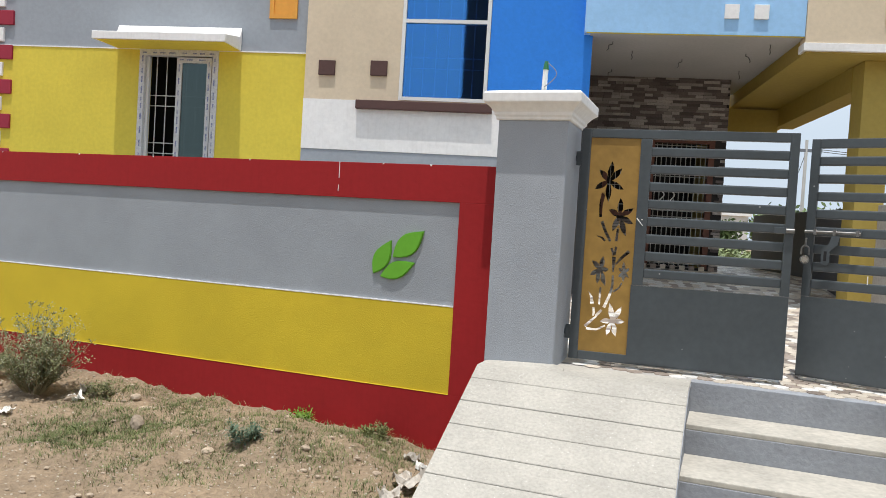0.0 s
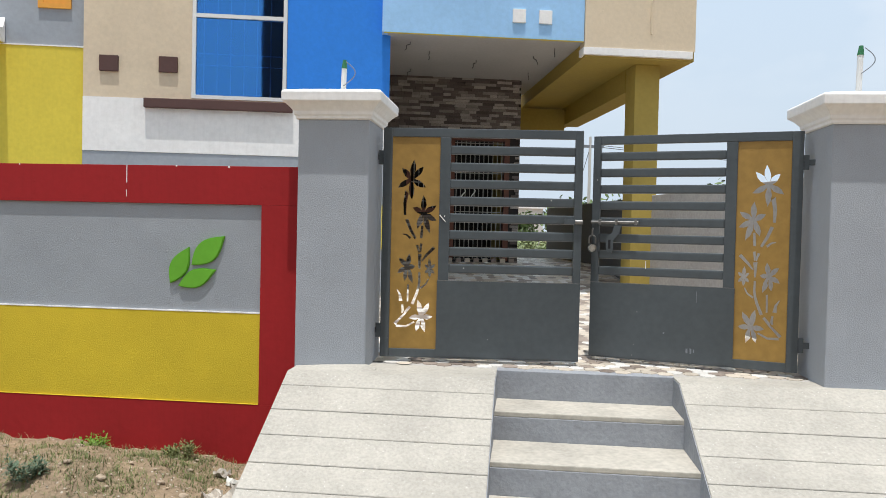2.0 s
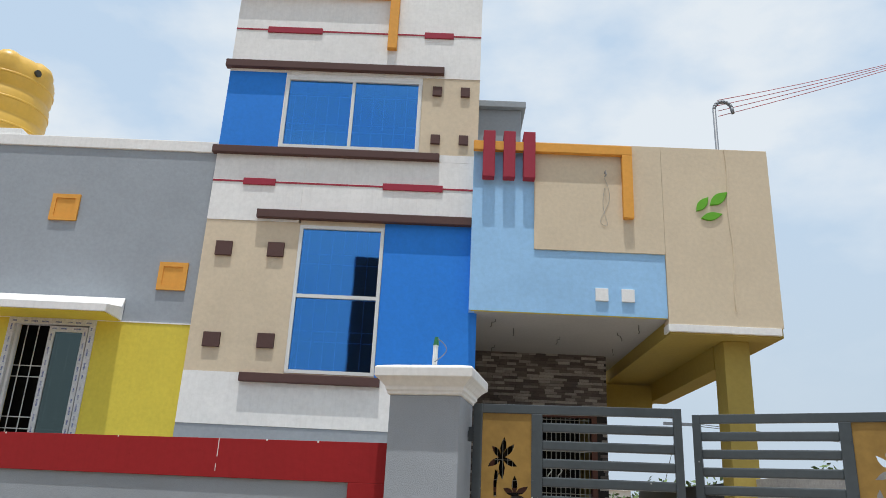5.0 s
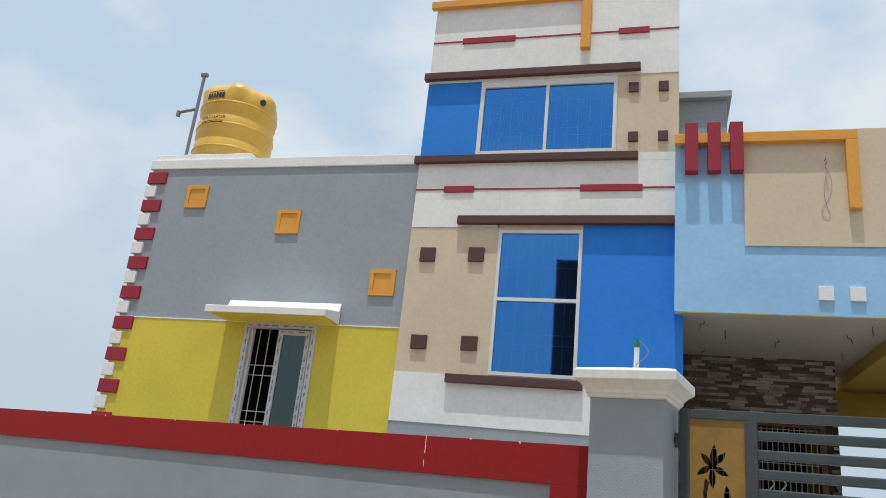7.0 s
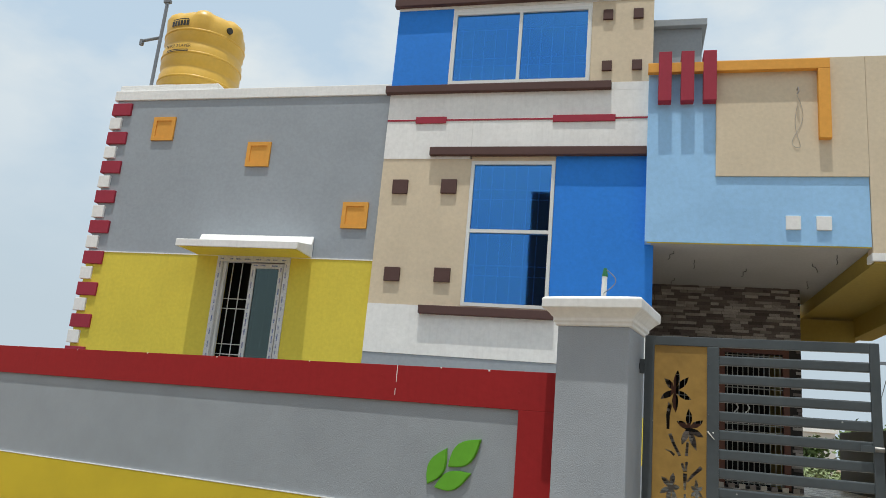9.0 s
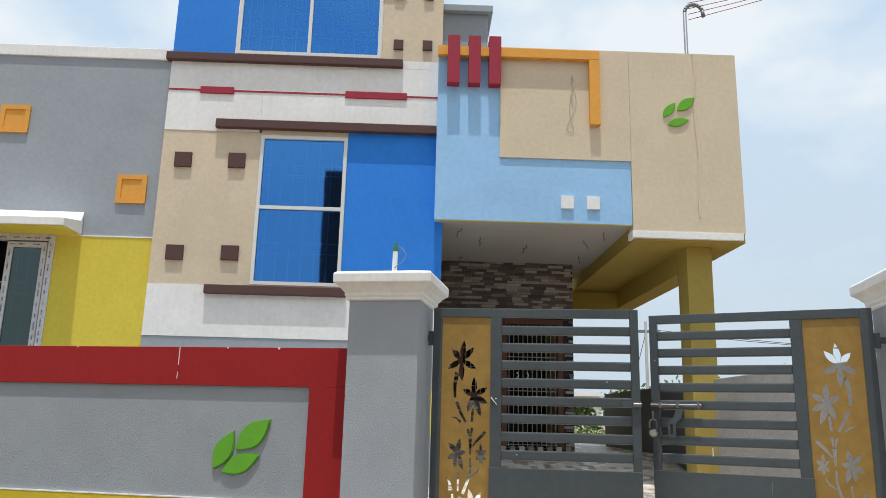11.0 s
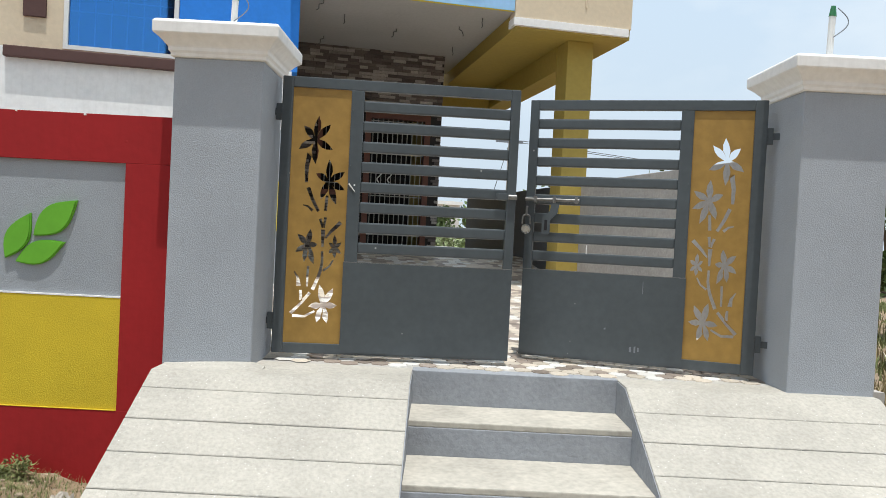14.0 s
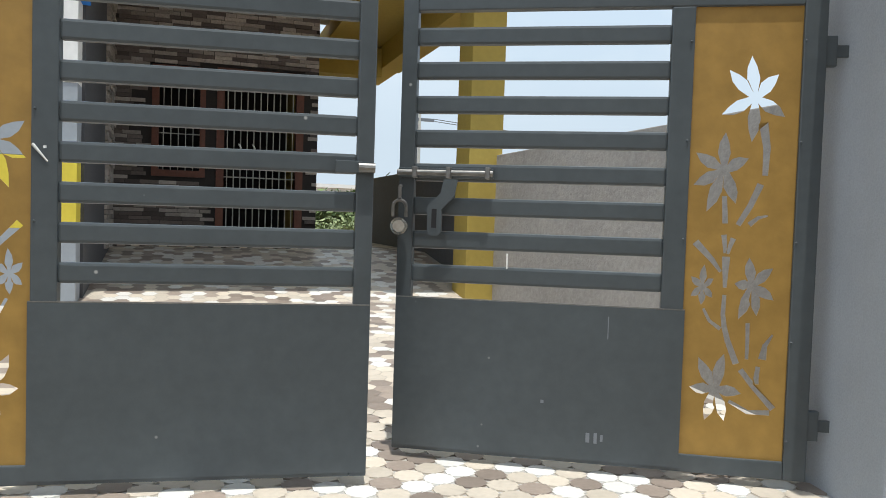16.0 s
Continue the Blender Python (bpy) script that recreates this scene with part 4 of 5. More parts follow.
part("frame", holed(x0, x1, CY - 0.01, CY + 0.12, z0, z1, [(x0 + 0.07, x1 - 0.07, z0, z1 - 0.07)]), M["wood"], o, "brown wooden frame")
for k in range(11):
    x = x0 + 0.10 + k * 0.061
    part("grille_bar", rod(bmesh.new(), (x, CY + 0.03, z0 + 0.02), (x, CY + 0.03, z1 - 0.07), 0.006, 6), M["grille"], o)
for z in (1.02, 1.14, 1.62, 1.70, 2.14, 2.22, 2.46, 2.54):
    part("grille_bar", rod(bmesh.new(), (x0 + 0.07, CY + 0.036, z), (x1 - 0.07, CY + 0.036, z), 0.006, 6), M["grille"], o)
for k in (0, 1):
    s = [(x0 + 0.2 + 0.13 * k + 0.025 * math.sin(a), CY + 0.02, 1.86 + 0.025 * a) for a in np.linspace(-3.1, 3.1, 12)]
    part("scroll", path_rod(s, 0.008, 6), M["bar"], o, "wrought scroll")
o2 = thing("window_4", "brown wooden porch window with grille", "window", kind="structure")
x0, x1, z0, z1 = PWIN
part("window_frame", holed(x0, x1, CY - 0.01, CY + 0.1, z0, z1, [(x0 + 0.06, x1 - 0.05, z0 + 0.06, z1 - 0.06)]), M["wood"], o2, "brown wooden frame")
for k in range(5):
    x = x0 + 0.1 + k * 0.065
    part("grille_bar", rod(bmesh.new(), (x, CY + 0.03, z0 + 0.05), (x, CY + 0.03, z1 - 0.05), 0.005, 6), M["grille"], o2)
for z in (1.75, 2.0, 2.25, 2.5):
    part("grille_bar", rod(bmesh.new(), (x0 + 0.05, CY + 0.034, z), (x1 - 0.05, CY + 0.034, z), 0.005, 6), M["grille"], o2)
# near-black sheet in place of the hall's shade
single("hall_back", boxes((0.2, 2.0, CY + 1.2, CY + 1.22, 0.3, 3.3)), M["dark"], "near-black sheet standing for the unlit hall", "wall", kind="structure")
single("ceiling", boxes((0.172, 2.26, BY + 0.165, 11.2, 3.40, 3.423)), M["ceiling"], "grey primed porch ceiling", "ceiling", kind="structure")
for x, y in ((0.42, 8.35), (0.66, 8.75), (1.25, 9.1), (1.87, 8.75), (2.02, 8.35), (0.5, 9.75), (2.0, 9.65)):
    a = x * 7
    single("ceiling_hook", path_rod([(0, 0, 0.0), (0, 0, -0.03), (0.04 * math.cos(a), 0.02, -0.035), (0.05 * math.cos(a) + 0.01, 0.02, -0.075), (0.06 * math.cos(a), 0.03, -0.09)], 0.0045, 6), M["wire"], "loose lamp wire hanging from the porch ceiling", "wire", at(x, y, 3.40), group="ceiling wires")


# ---- gate leaves ----
def flower(c, tips, w, core=0.28):
    """A closed outline of pointed petals round c; tips in order of angle."""
    tips = sorted(tips, key=lambda p: math.atan2(p[1] - c[1], p[0] - c[0]))
    out, n = [], len(tips)
    for i, (x, z) in enumerate(tips):
        d = Vector((x - c[0], z - c[1]))
        ln = d.length
        d.normalize()
        s = Vector((-d.y, d.x))
        px, pz = tips[i - 1]
        a0, a1 = math.atan2(pz - c[1], px - c[0]), math.atan2(z - c[1], x - c[0])
        if a0 > a1:
            a0 -= 2 * math.pi
        am = (a0 + a1) / 2
        out.append((c[0] + core * w * 3 * math.cos(am), c[1] + core * w * 3 * math.sin(am)))
        for f, k in ((0.45, -0.9), (0.72, -0.75), (1.0, 0), (0.72, 0.55), (0.45, 0.8)):
            out.append((c[0] + d.x * ln * f + s.x * w * k, c[1] + d.y * ln * f + s.y * w * k))
    return out


def ribbon(points, w0, w1):
    pts = [Vector(p) for p in points]
    left, right = [], []
    for i, p in enumerate(pts):
        d = (pts[min(i + 1, len(pts) - 1)] - pts[max(i - 1, 0)]).normalized()
        w = (w0 + (w1 - w0) * i / (len(pts) - 1)) * 0.68
        left.append((p.x - d.y * w, p.y + d.x * w))
        right.append((p.x + d.y * w, p.y - d.x * w))
    return left + right[::-1]


def gold_panel(width, height, parent, sign):
    """Sheet with a plant design cut right through it; design on a 1 x 4.24 field from the lower hinge corner."""
    k = width
    P = lambda x, y: ((x - 153) / 165 * k, (718 - y) / 678 * height)
    Q = lambda *pts: [P(*p) for p in pts]
    cuts = [
        flower(P(220, 175), Q((228, 112), (186, 140), (262, 133), (174, 203), (271, 200), (223, 241)), 0.0225),
        flower(P(264, 283), Q((263, 226), (226, 265), (308, 257), (310, 306), (288, 346), (243, 333)), 0.022),
        flower(P(212, 455), Q((218, 413), (181, 428), (239, 453), (178, 476), (203, 501), (231, 507)), 0.019),
        flower(P(289, 460), Q((287, 426), (272, 447), (307, 445), (307, 475), (290, 488), (273, 476)), 0.013),
        flower(P(263, 615), Q((250, 560), (290, 568), (303, 614), (277, 664), (246, 663), (221, 620)), 0.021),
        ribbon(Q((206, 212), (199, 250), (200, 290)), 0.020, 0.012),
        ribbon(Q((206, 303), (220, 335), (238, 365)), 0.015, 0.012),
        ribbon(Q((261, 322), (259, 345), (258, 363)), 0.011, 0.012),
        ribbon(Q((193, 350), (207, 353), (221, 364)), 0.004, 0.012),
        ribbon(Q((244, 385), (249, 398), (252, 409)), 0.012, 0.007),
        ribbon(Q((259, 380), (257, 395), (256, 408)), 0.012, 0.007),
        ribbon(Q((254, 413), (254, 436), (254, 460)), 0.018, 0.008),
        ribbon(Q((261, 436), (276, 418), (303, 392)), 0.008, 0.016),
        ribbon(Q((254, 471), (255, 500), (252, 520), (246, 540), (231, 575)), 0.009, 0.014),
        ribbon(Q((286, 493), (276, 511), (258, 523)), 0.006, 0.009),
        ribbon(Q((216, 512), (215, 540), (215, 567)), 0.009, 0.008),
        ribbon(Q((177, 528), (188, 545), (191, 566)), 0.004, 0.018),
        ribbon(Q((197, 577), (199, 595), (199, 604)), 0.010, 0.013),
        ribbon(Q((224, 583), (204, 606), (171, 640)), 0.012, 0.014),
        ribbon(Q((176, 646), (210, 647), (240, 632)), 0.012, 0.008),
    ]
    cu = bpy.data.curves.new("gold_panel", "CURVE")
    cu.dimensions, cu.fill_mode, cu.extrude = "2D", "BOTH", 0.0012
    for outline in [[(0, 0), (k, 0), (k, height), (0, height)]] + cuts:
        sp = cu.splines.new("POLY")
        sp.points.add(len(outline) - 1)
        for q, (x, z) in zip(sp.points, outline):
            q.co = (sign * x, z, 0, 1)
        sp.use_cyclic_u = True
    tmp = bpy.data.objects.new("tmp", cu)
    scene.collection.objects.link(tmp)
    me = bpy.data.meshes.new_from_object(tmp.evaluated_get(bpy.context.evaluated_depsgraph_get()))
    bpy.data.objects.remove(tmp)
    bpy.data.curves.remove(cu)
    me.transform(Matrix.Rotation(radians(90), 4, "X"))
    me.materials.clear()
    me.materials.append(M["gold"])
    ob = new("cut_panel", me)
    ob.parent = parent
    return tagged(ob, "gold painted sheet with cut-out plants")


def gate_leaf(m, sign, label):
    """x runs from the hinge; the outside faces -y."""
    o = thing("gate_leaf", label, "gate", m, group="gate leaves")
    W, Z0, Z1 = 1.283, 0.53, 2.012
    rail, sheet_top = 0.056, 1.031
    def bx(x0, x1, *r, bevel=0.0):
        return boxes((min(sign * x0, sign * x1), max(sign * x0, sign * x1), *r), bevel=bevel)
    f, g0 = 0.050, 0.058 if sign > 0 else 0.066
    part("hinge_stile", bx(0, g0, 0, 0.04, Z0, Z1, bevel=0.004), M["gate"], o)
    part("lock_stile", bx(W - f, W, 0, 0.04, Z0, Z1, bevel=0.004), M["gate"], o)
    part("top_rail", bx(g0, W - f, 0.001, 0.039, Z1 - rail, Z1, bevel=0.004), M["gate"], o)
    part("bottom_rail", bx(g0, W - f, 0.001, 0.039, Z0, Z0 + 0.055, bevel=0.004), M["gate"], o)
    xm = g0 + 0.309
    part("middle_stile", bx(xm, xm + 0.068, 0.001, 0.039, Z0 + 0.055, Z1 - rail, bevel=0.004), M["gate"], o)
    g = gold_panel(0.309, Z1 - Z0 - 0.056 - rail, o, sign)
    g.location = (sign * g0, 0.012, Z0 + 0.055)
    part("sheet", bx(xm - 0.004, W - 0.002, -0.004, -0.0005, Z0 + 0.012, sheet_top), M["gate"], o, "plain grey steel sheet")
    part("sheet_edge", bx(xm - 0.004, W - 0.002, -0.004, 0.004, sheet_top + 0.0005, sheet_top + 0.0035), M["steel"], o, "bare bright sheet edge")
    bar_h = 0.058
    gap = (Z1 - rail - sheet_top - 8 * bar_h) / 9
    for k in range(1, 9):
        z = sheet_top + gap * k + bar_h * (k - 0.5)
        part("slat", bx(xm + 0.066, W - f + 0.002, 0.008, 0.034, z - bar_h / 2, z + bar_h / 2, bevel=0.009), M["gate"], o)
    for z in (0.70, 1.82):
        h = part("hinge", bx(-0.03, 0.02, 0.005, 0.03, z - 0.045, z + 0.045, bevel=0.003), M["gate"], o, "grey steel hinge block")
        b = boxes((min(0, -sign * 0.075), max(0, -sign * 0.075), 0.012, 0.024, z - 0.018, z + 0.018), bevel=0.002)
        part("hinge_pin", b, M["gate"], h)
    for k in range(5):
        for x in (g0 - 0.006, xm + 0.010):
            rv = bmesh.new()
            bmesh.ops.create_icosphere(rv, subdivisions=1, radius=0.004, matrix=at(sign * x, -0.001, Z0 + 0.12 + k * 0.30))
            part("rivet", rv, M["gate"], o)
    return o


left_leaf = gate_leaf(GATE @ pose(-0.006, 0.0, 0, 0, 0, 3.9), 1, "grey steel gate leaf with slats and gold cut-out panel")
right_leaf = gate_leaf(GATE @ pose(2.592, 0.005, 0, 0, 0, -16.2), -1, "grey steel gate leaf, half open, with bolt and padlock")
W = 1.283
part("keeper", boxes((W - 0.11, W - 0.035, -0.012, -0.001, 1.412, 1.447), bevel=0.002), M["gate"], left_leaf, "steel bolt keeper plate")
part("keeper_ring", rod(bmesh.new(), (W - 0.045, -0.012, 1.428), (W + 0.002, -0.012, 1.428), 0.014, 12), M["steel"], left_leaf, "bright keeper sleeve")
part("paint_chip", boxes((0.40, 0.408, -0.0055, -0.004, 1.445, 1.452)), M["white"], left_leaf)
bm = bmesh.new()
rod(bm, (0, 0, 0), (0.038, 0, -0.045), 0.0045, 8, 0.002)
chip = part("scratch", bm, M["bar"], left_leaf, "pale paint smear")
chip.location = (0.372, -0.001, 1.455)
part("bolt", rod(bmesh.new(), (-W - 0.0, -0.022, 1.436), (-W + 0.31, -0.022, 1.436), 0.009, 12), M["steel"], right_leaf, "sliding steel bolt")
part("bolt_plate", boxes((-W + 0.0, -W + 0.31, -0.010, -0.001, 1.420, 1.452), bevel=0.002), M["gate"], right_leaf)
for x in (-W + 0.05, -W + 0.16, -W + 0.285):
    part("bolt_clip", boxes((x, x + 0.016, -0.036, -0.002, 1.419, 1.455), bevel=0.003), M["steel"], right_leaf)
strap = prism(bmesh.new(), [(0.05, 0.0), (0.095, 0.0), (0.085, -0.055), (0.045, -0.095), (0.047, -0.165), (0.035, -0.18), (0.012, -0.18), (0.0, -0.165), (-0.002, -0.085), (0.04, -0.045)], -0.006)
st = part("bolt_handle", strap, M["gate"], right_leaf, "flat steel bolt handle with slot")
st.location = (-W + 0.105, -0.03, 1.415)
for x, z, w, h in ((-0.60, 0.93, 0.003, 0.07), (-0.655, 0.60, 0.012, 0.03), (-0.63, 0.598, 0.010, 0.034), (-0.61, 0.605, 0.008, 0.022), (-0.80, 0.715, 0.010, 0.010)):
    part("paint_smear", boxes((x, x + w, -0.0052, -0.0042, z, z + h), bevel=0.0004), M["grey_pipe"], right_leaf, "pale dried paint smear")
part("paint_smear", boxes((-0.925, -0.920, 0.006, 0.0075, 1.135, 1.185)), M["white"], right_leaf, "white paint run on a slat")
# no hole is cut: a near-black plate stands for the slot
part("handle_slot", boxes((0.014, 0.030, -0.008, -0.0065, -0.155, -0.095)), M["dark"], st)
lock = thing("padlock", "round steel padlock hanging on the gate leaf", "padlock", right_leaf.matrix_world @ at(-W + 0.012, -0.028, 1.262))
bm = bmesh.new()
rod(bm, (0, -0.011, 0), (0, 0.011, 0), 0.028, 24)
bmesh.ops.bevel(bm, geom=[e for e in bm.edges if abs(e.verts[0].co.y - e.verts[1].co.y) < 1e-5], offset=0.004, segments=2, affect="EDGES")
part("case", bm, M["brass"], lock)
part("face_plate", rod(bmesh.new(), (0, -0.0125, 0), (0, -0.011, 0), 0.019, 24), M["rag"], lock, "dull label plate")
part("shackle", path_rod([(0.022 * math.cos(a), 0, 0.062 + 0.022 * math.sin(a)) if 0 <= a <= math.pi else (0.022 * math.cos(a), 0, 0.03) for a in [-0.1, *np.linspace(0, math.pi, 12), math.pi + 0.1]], 0.0055, 8), M["steel"], lock)
part("lug", path_rod([(0.0, 0.012, 0.13), (0, -0.004, 0.125), (0, -0.004, 0.09), (0, 0.012, 0.085)], 0.006, 8), M["steel"], right_leaf).location = (-W + 0.012, -0.028, 1.262)

# ---- water tank ----
tank = thing("water_tank", "yellow ribbed plastic water tank on the roof", "water tank", at(-6.40, 9.35, 5.71) @ Matrix.Diagonal((1, 1, 1.11, 1)))
R = 0.575
prof = [(R * 0.98, 0.0), (R, 0.02), (R, 0.26), (R * 0.965, 0.30), (R * 0.965, 0.33), (R * 1.0, 0.37), (R, 0.60), (R * 0.955, 0.645), (R * 0.955, 0.675), (R, 0.72), (R, 0.90), (R * 0.98, 0.98), (R * 0.92, 1.05), (R * 0.80, 1.12), (R * 0.55, 1.17), (R * 0.42, 1.18)]
shell = lathe(prof, 96)
for v in shell.verts:
    if 0.90 < v.co.z < 1.15:
        a = math.atan2(v.co.y, v.co.x)
        k = max(0.0, math.cos(6 * a + 0.6)) ** 0.6
        s = 1 + 0.085 * k * math.sin(math.pi * (v.co.z - 0.90) / 0.25)
        v.co.x *= s
        v.co.y *= s
        v.co.z += 0.035 * k * (v.co.z > 0.95)
part("shell", shell, M["tank"], tank, smooth=True)
part("lid", lathe([(R * 0.43, 1.175), (R * 0.43, 1.215), (R * 0.40, 1.235), (R * 0.1, 1.25)], 40), M["tank"], tank, smooth=True)
for z in (0.17, 0.50, 0.82):
    part("rib", lathe([(R, z - 0.018), (R + 0.012, z - 0.008), (R + 0.012, z + 0.008), (R, z + 0.018)], 64), M["tank"], tank, smooth=True)
part("fitting", rod(bmesh.new(), (R * 0.86, -R * 0.40, 0.93), (R * 0.95, -R * 0.44, 0.93), 0.045, 16), M["print"], tank, "dark inlet fitting")


def curved_text(body, size, z, angle, parent, label):
    cu = bpy.data.curves.new("lettering", "FONT")
    cu.body, cu.size, cu.align_x, cu.align_y, cu.extrude = body, size, "CENTER", "CENTER", 0.001
    tmp = bpy.data.objects.new("tmp", cu)
    scene.collection.objects.link(tmp)
    me = bpy.data.meshes.new_from_object(tmp.evaluated_get(bpy.context.evaluated_depsgraph_get()))
    bpy.data.objects.remove(tmp)
    bpy.data.curves.remove(cu)
    for v in me.vertices:
        a = angle + v.co.x / R
        r = R + 0.014 + v.co.z
        v.co = (r * math.cos(a), r * math.sin(a), z + v.co.y)
    me.materials.clear()
    me.materials.append(M["print"])
    ob = new("lettering", me)
    ob.parent = parent
    tagged(ob, label, kind="stuff")


def curved_bar(x0, x1, z0, z1, angle, parent, name, n=8):
    bm = bmesh.new()
    for i in range(n):
        a, b = angle + (x0 + (x1 - x0) * i / n) / R, angle + (x0 + (x1 - x0) * (i + 1) / n) / R
        q = [bm.verts.new(((R + 0.015) * math.cos(t), (R + 0.015) * math.sin(t), z)) for t, z in ((a, z0), (b, z0), (b, z1), (a, z1))]
        bm.faces.new(q)
    part(name, bm, M["print"], parent, "dark printed mark")


FRONT = math.radians(-98)
for k, (x0, x1) in enumerate(((-0.15, -0.10), (-0.09, -0.05), (-0.035, 0.0), (0.012, 0.05), (0.062, 0.10), (0.11, 0.15))):
    curved_bar(x0, x1, 0.865, 0.945, FRONT, tank, "emblem_bar", 3)
curved_bar(-0.14, 0.14, 0.955, 0.968, FRONT, tank, "emblem_roof")
curved_text("TRIPLE 3 LAYER", 0.062, 0.50 + 0.075, FRONT + 0.03, tank, "dark printed tank lettering")
for z in (0.515, 0.495):
    curved_bar(-0.17, 0.2, z, z + 0.010, FRONT, tank, "underline")
single("roof_slab", boxes((-6.79, -5.32, HY + 0.03, 10.4, 5.354, 5.455), bevel=0.01), M["white"], "pale plaster slab on the roof edge below the tank", "roof slab", kind="structure")
base = single("tank_base", lathe([(0.74, 5.16), (0.74, 5.60), (0.68, 5.68), (0.62, 5.708)], 40), M["cement"], "round cement plinth under the water tank", "plinth", at(-6.44, 9.32, 0))
o = thing("vent_pipe", "grey plastic vent pipe with side branch", "pipe")
part("riser", rod(bmesh.new(), (-6.60, 8.55, 5.16), (-6.585, 8.55, 6.90), 0.024, 12), M["grey_pipe"], o)
part("branch", rod(bmesh.new(), (-6.60, 8.55, 6.36), (-6.88, 8.55, 6.32), 0.022, 12), M["grey_pipe"], o)
part("elbow", boxes((-6.91, -6.86, 8.525, 8.575, 6.25, 6.345), bevel=0.012), M["grey_pipe"], o)
part("tee", boxes((-6.635, -6.53, 8.52, 8.58, 6.90, 6.955), bevel=0.012), M["grey_pipe"], o)


# ---- vegetation, litter, distance ----
def blades(spots, mat, label, name, rnd, height, lean=0.5, width=0.006):
    verts, faces = [], []
    for x, y, n, spread in spots:
        for _ in range(n):
            a, r = rnd.uniform(0, 6.283), spread * math.sqrt(rnd.random())
            px, py = x + r * math.cos(a), y + r * math.sin(a)
            z = ground_z(px, py) - 0.005
            h, w = height * rnd.uniform(0.4, 1.2), width * rnd.uniform(0.6, 1.3)
            b, l = rnd.uniform(0, 6.283), lean * rnd.uniform(0.2, 1.0) * h
            cx, cy = math.cos(b), math.sin(b)
            i = len(verts)
            verts += [(px - cy * w, py + cx * w, z), (px + cy * w, py - cx * w, z), (px + cx * l * 0.4 + cy * w * 0.7, py + cy * l * 0.4 - cx * w * 0.7, z + h * 0.6), (px + cx * l * 0.4 - cy * w * 0.7, py + cy * l * 0.4 + cx * w * 0.7, z + h * 0.6), (px + cx * l, py + cy * l, z + h)]
            faces += [(i, i + 1, i + 2, i + 3), (i + 3, i + 2, i + 4)]
    me = bpy.data.meshes.new(name)
    me.from_pydata(verts, [], faces)
    me.materials.append(mat)
    tagged(new(name, me), label, "grass", kind="stuff")


def in_ramp(x, y):
    g = GATE.inverted() @ Vector((x, y, 0))
    return -0.55 < g.x < 3.2 and g.y > -1.9 or g.y > -0.2


rnd = random.Random(11)
green, dry = [], []
for _ in range(1500):
    x, y = rnd.uniform(-6.5, 0.1), rnd.uniform(2.2, 6.2)
    if in_ramp(x, y):
        continue
    d = noise.noise((x * 0.9 + 5, y * 1.3, 1.7))
    if d > -0.22:
        green.append((x, y, int(150 * (0.40 + d * 1.6)) + 8, 0.13))
    elif d > -0.36:
        dry.append((x, y, 12, 0.14))
for u in np.arange(-5.5, -0.7, 0.16):
    p = GATE @ Vector((u, -0.24 - rnd.random() * 0.1, 0))
    green.append((p.x, p.y, rnd.choice((3, 6, 14, 30)), 0.07))
    dry.append((p.x, p.y, 4, 0.08))
blades(green, M["grass"], "short uneven green grass on the verge", "grass", rnd, 0.034, 1.5, 0.0019)
blades(dry, M["straw"], "dry straw among the grass", "dry_grass", rnd, 0.05, 1.8, 0.0018)


def shrub(x, y, height, n, mat, buds, label, rnd, name="shrub"):
    z0 = ground_z(x, y) - 0.01
    o = thing(name, label, "plant", at(x, y, z0))
    stems, leaves, tips = bmesh.new(), [], bmesh.new()
    lv, lf = [], []
    for _ in range(n):
        a, tilt = rnd.uniform(0, 6.283), rnd.uniform(0.05, 1.0)
        ln = height * rnd.uniform(0.5, 1.1) * (1.05 - 0.35 * tilt)
        p = Vector((0.05 * math.cos(a), 0.05 * math.sin(a), 0))
        d = Vector((math.cos(a) * tilt, math.sin(a) * tilt, 1.0)).normalized()
        for k in range(5):
            q = p + d * ln / 5
            rod(stems, p, q, 0.0035 * (1 - k * 0.15), 4)
            p = q
            d = (d + Vector((rnd.uniform(-.35, .35), rnd.uniform(-.35, .35), rnd.uniform(-.15, .25)))).normalized()
            if k:
                for _ in range(18):
                    e = Vector((rnd.uniform(-1, 1), rnd.uniform(-1, 1), rnd.uniform(-.3, 1))).normalized()
                    s = e.cross(Vector((0, 0, 1))).normalized() * 0.006
                    c = p + e * rnd.uniform(0, 0.05)
                    t = c + e * rnd.uniform(0.012, 0.028)
                    i = len(lv)
                    lv.extend([c, (c + t) / 2 + s, t, (c + t) / 2 - s])
                    lf.append((i, i + 1, i + 2, i + 3))
                if buds and rnd.random() < 0.75:
                    for _ in range(3):
                        e = Vector((rnd.uniform(-1, 1), rnd.uniform(-1, 1), rnd.uniform(0, 1)))
                        bmesh.ops.create_icosphere(tips, subdivisions=1, radius=0.0042, matrix=Matrix.Translation(p + e * 0.04))
    tagged(part("stem_tangle", stems, M["straw"], o, "tangle of thin dry stems"), kind="stuff")
    me = bpy.data.meshes.new("leaves")
    me.from_pydata(lv, [], lf)
    me.materials.append(mat)
    ob = new("leaves", me)
    ob.parent = o
    tagged(ob, "small narrow leaves", kind="stuff")
    if buds:
        tagged(part("buds", tips, M["bud"], o, "tiny pale flower heads"), kind="stuff")
    else:
        tips.free()


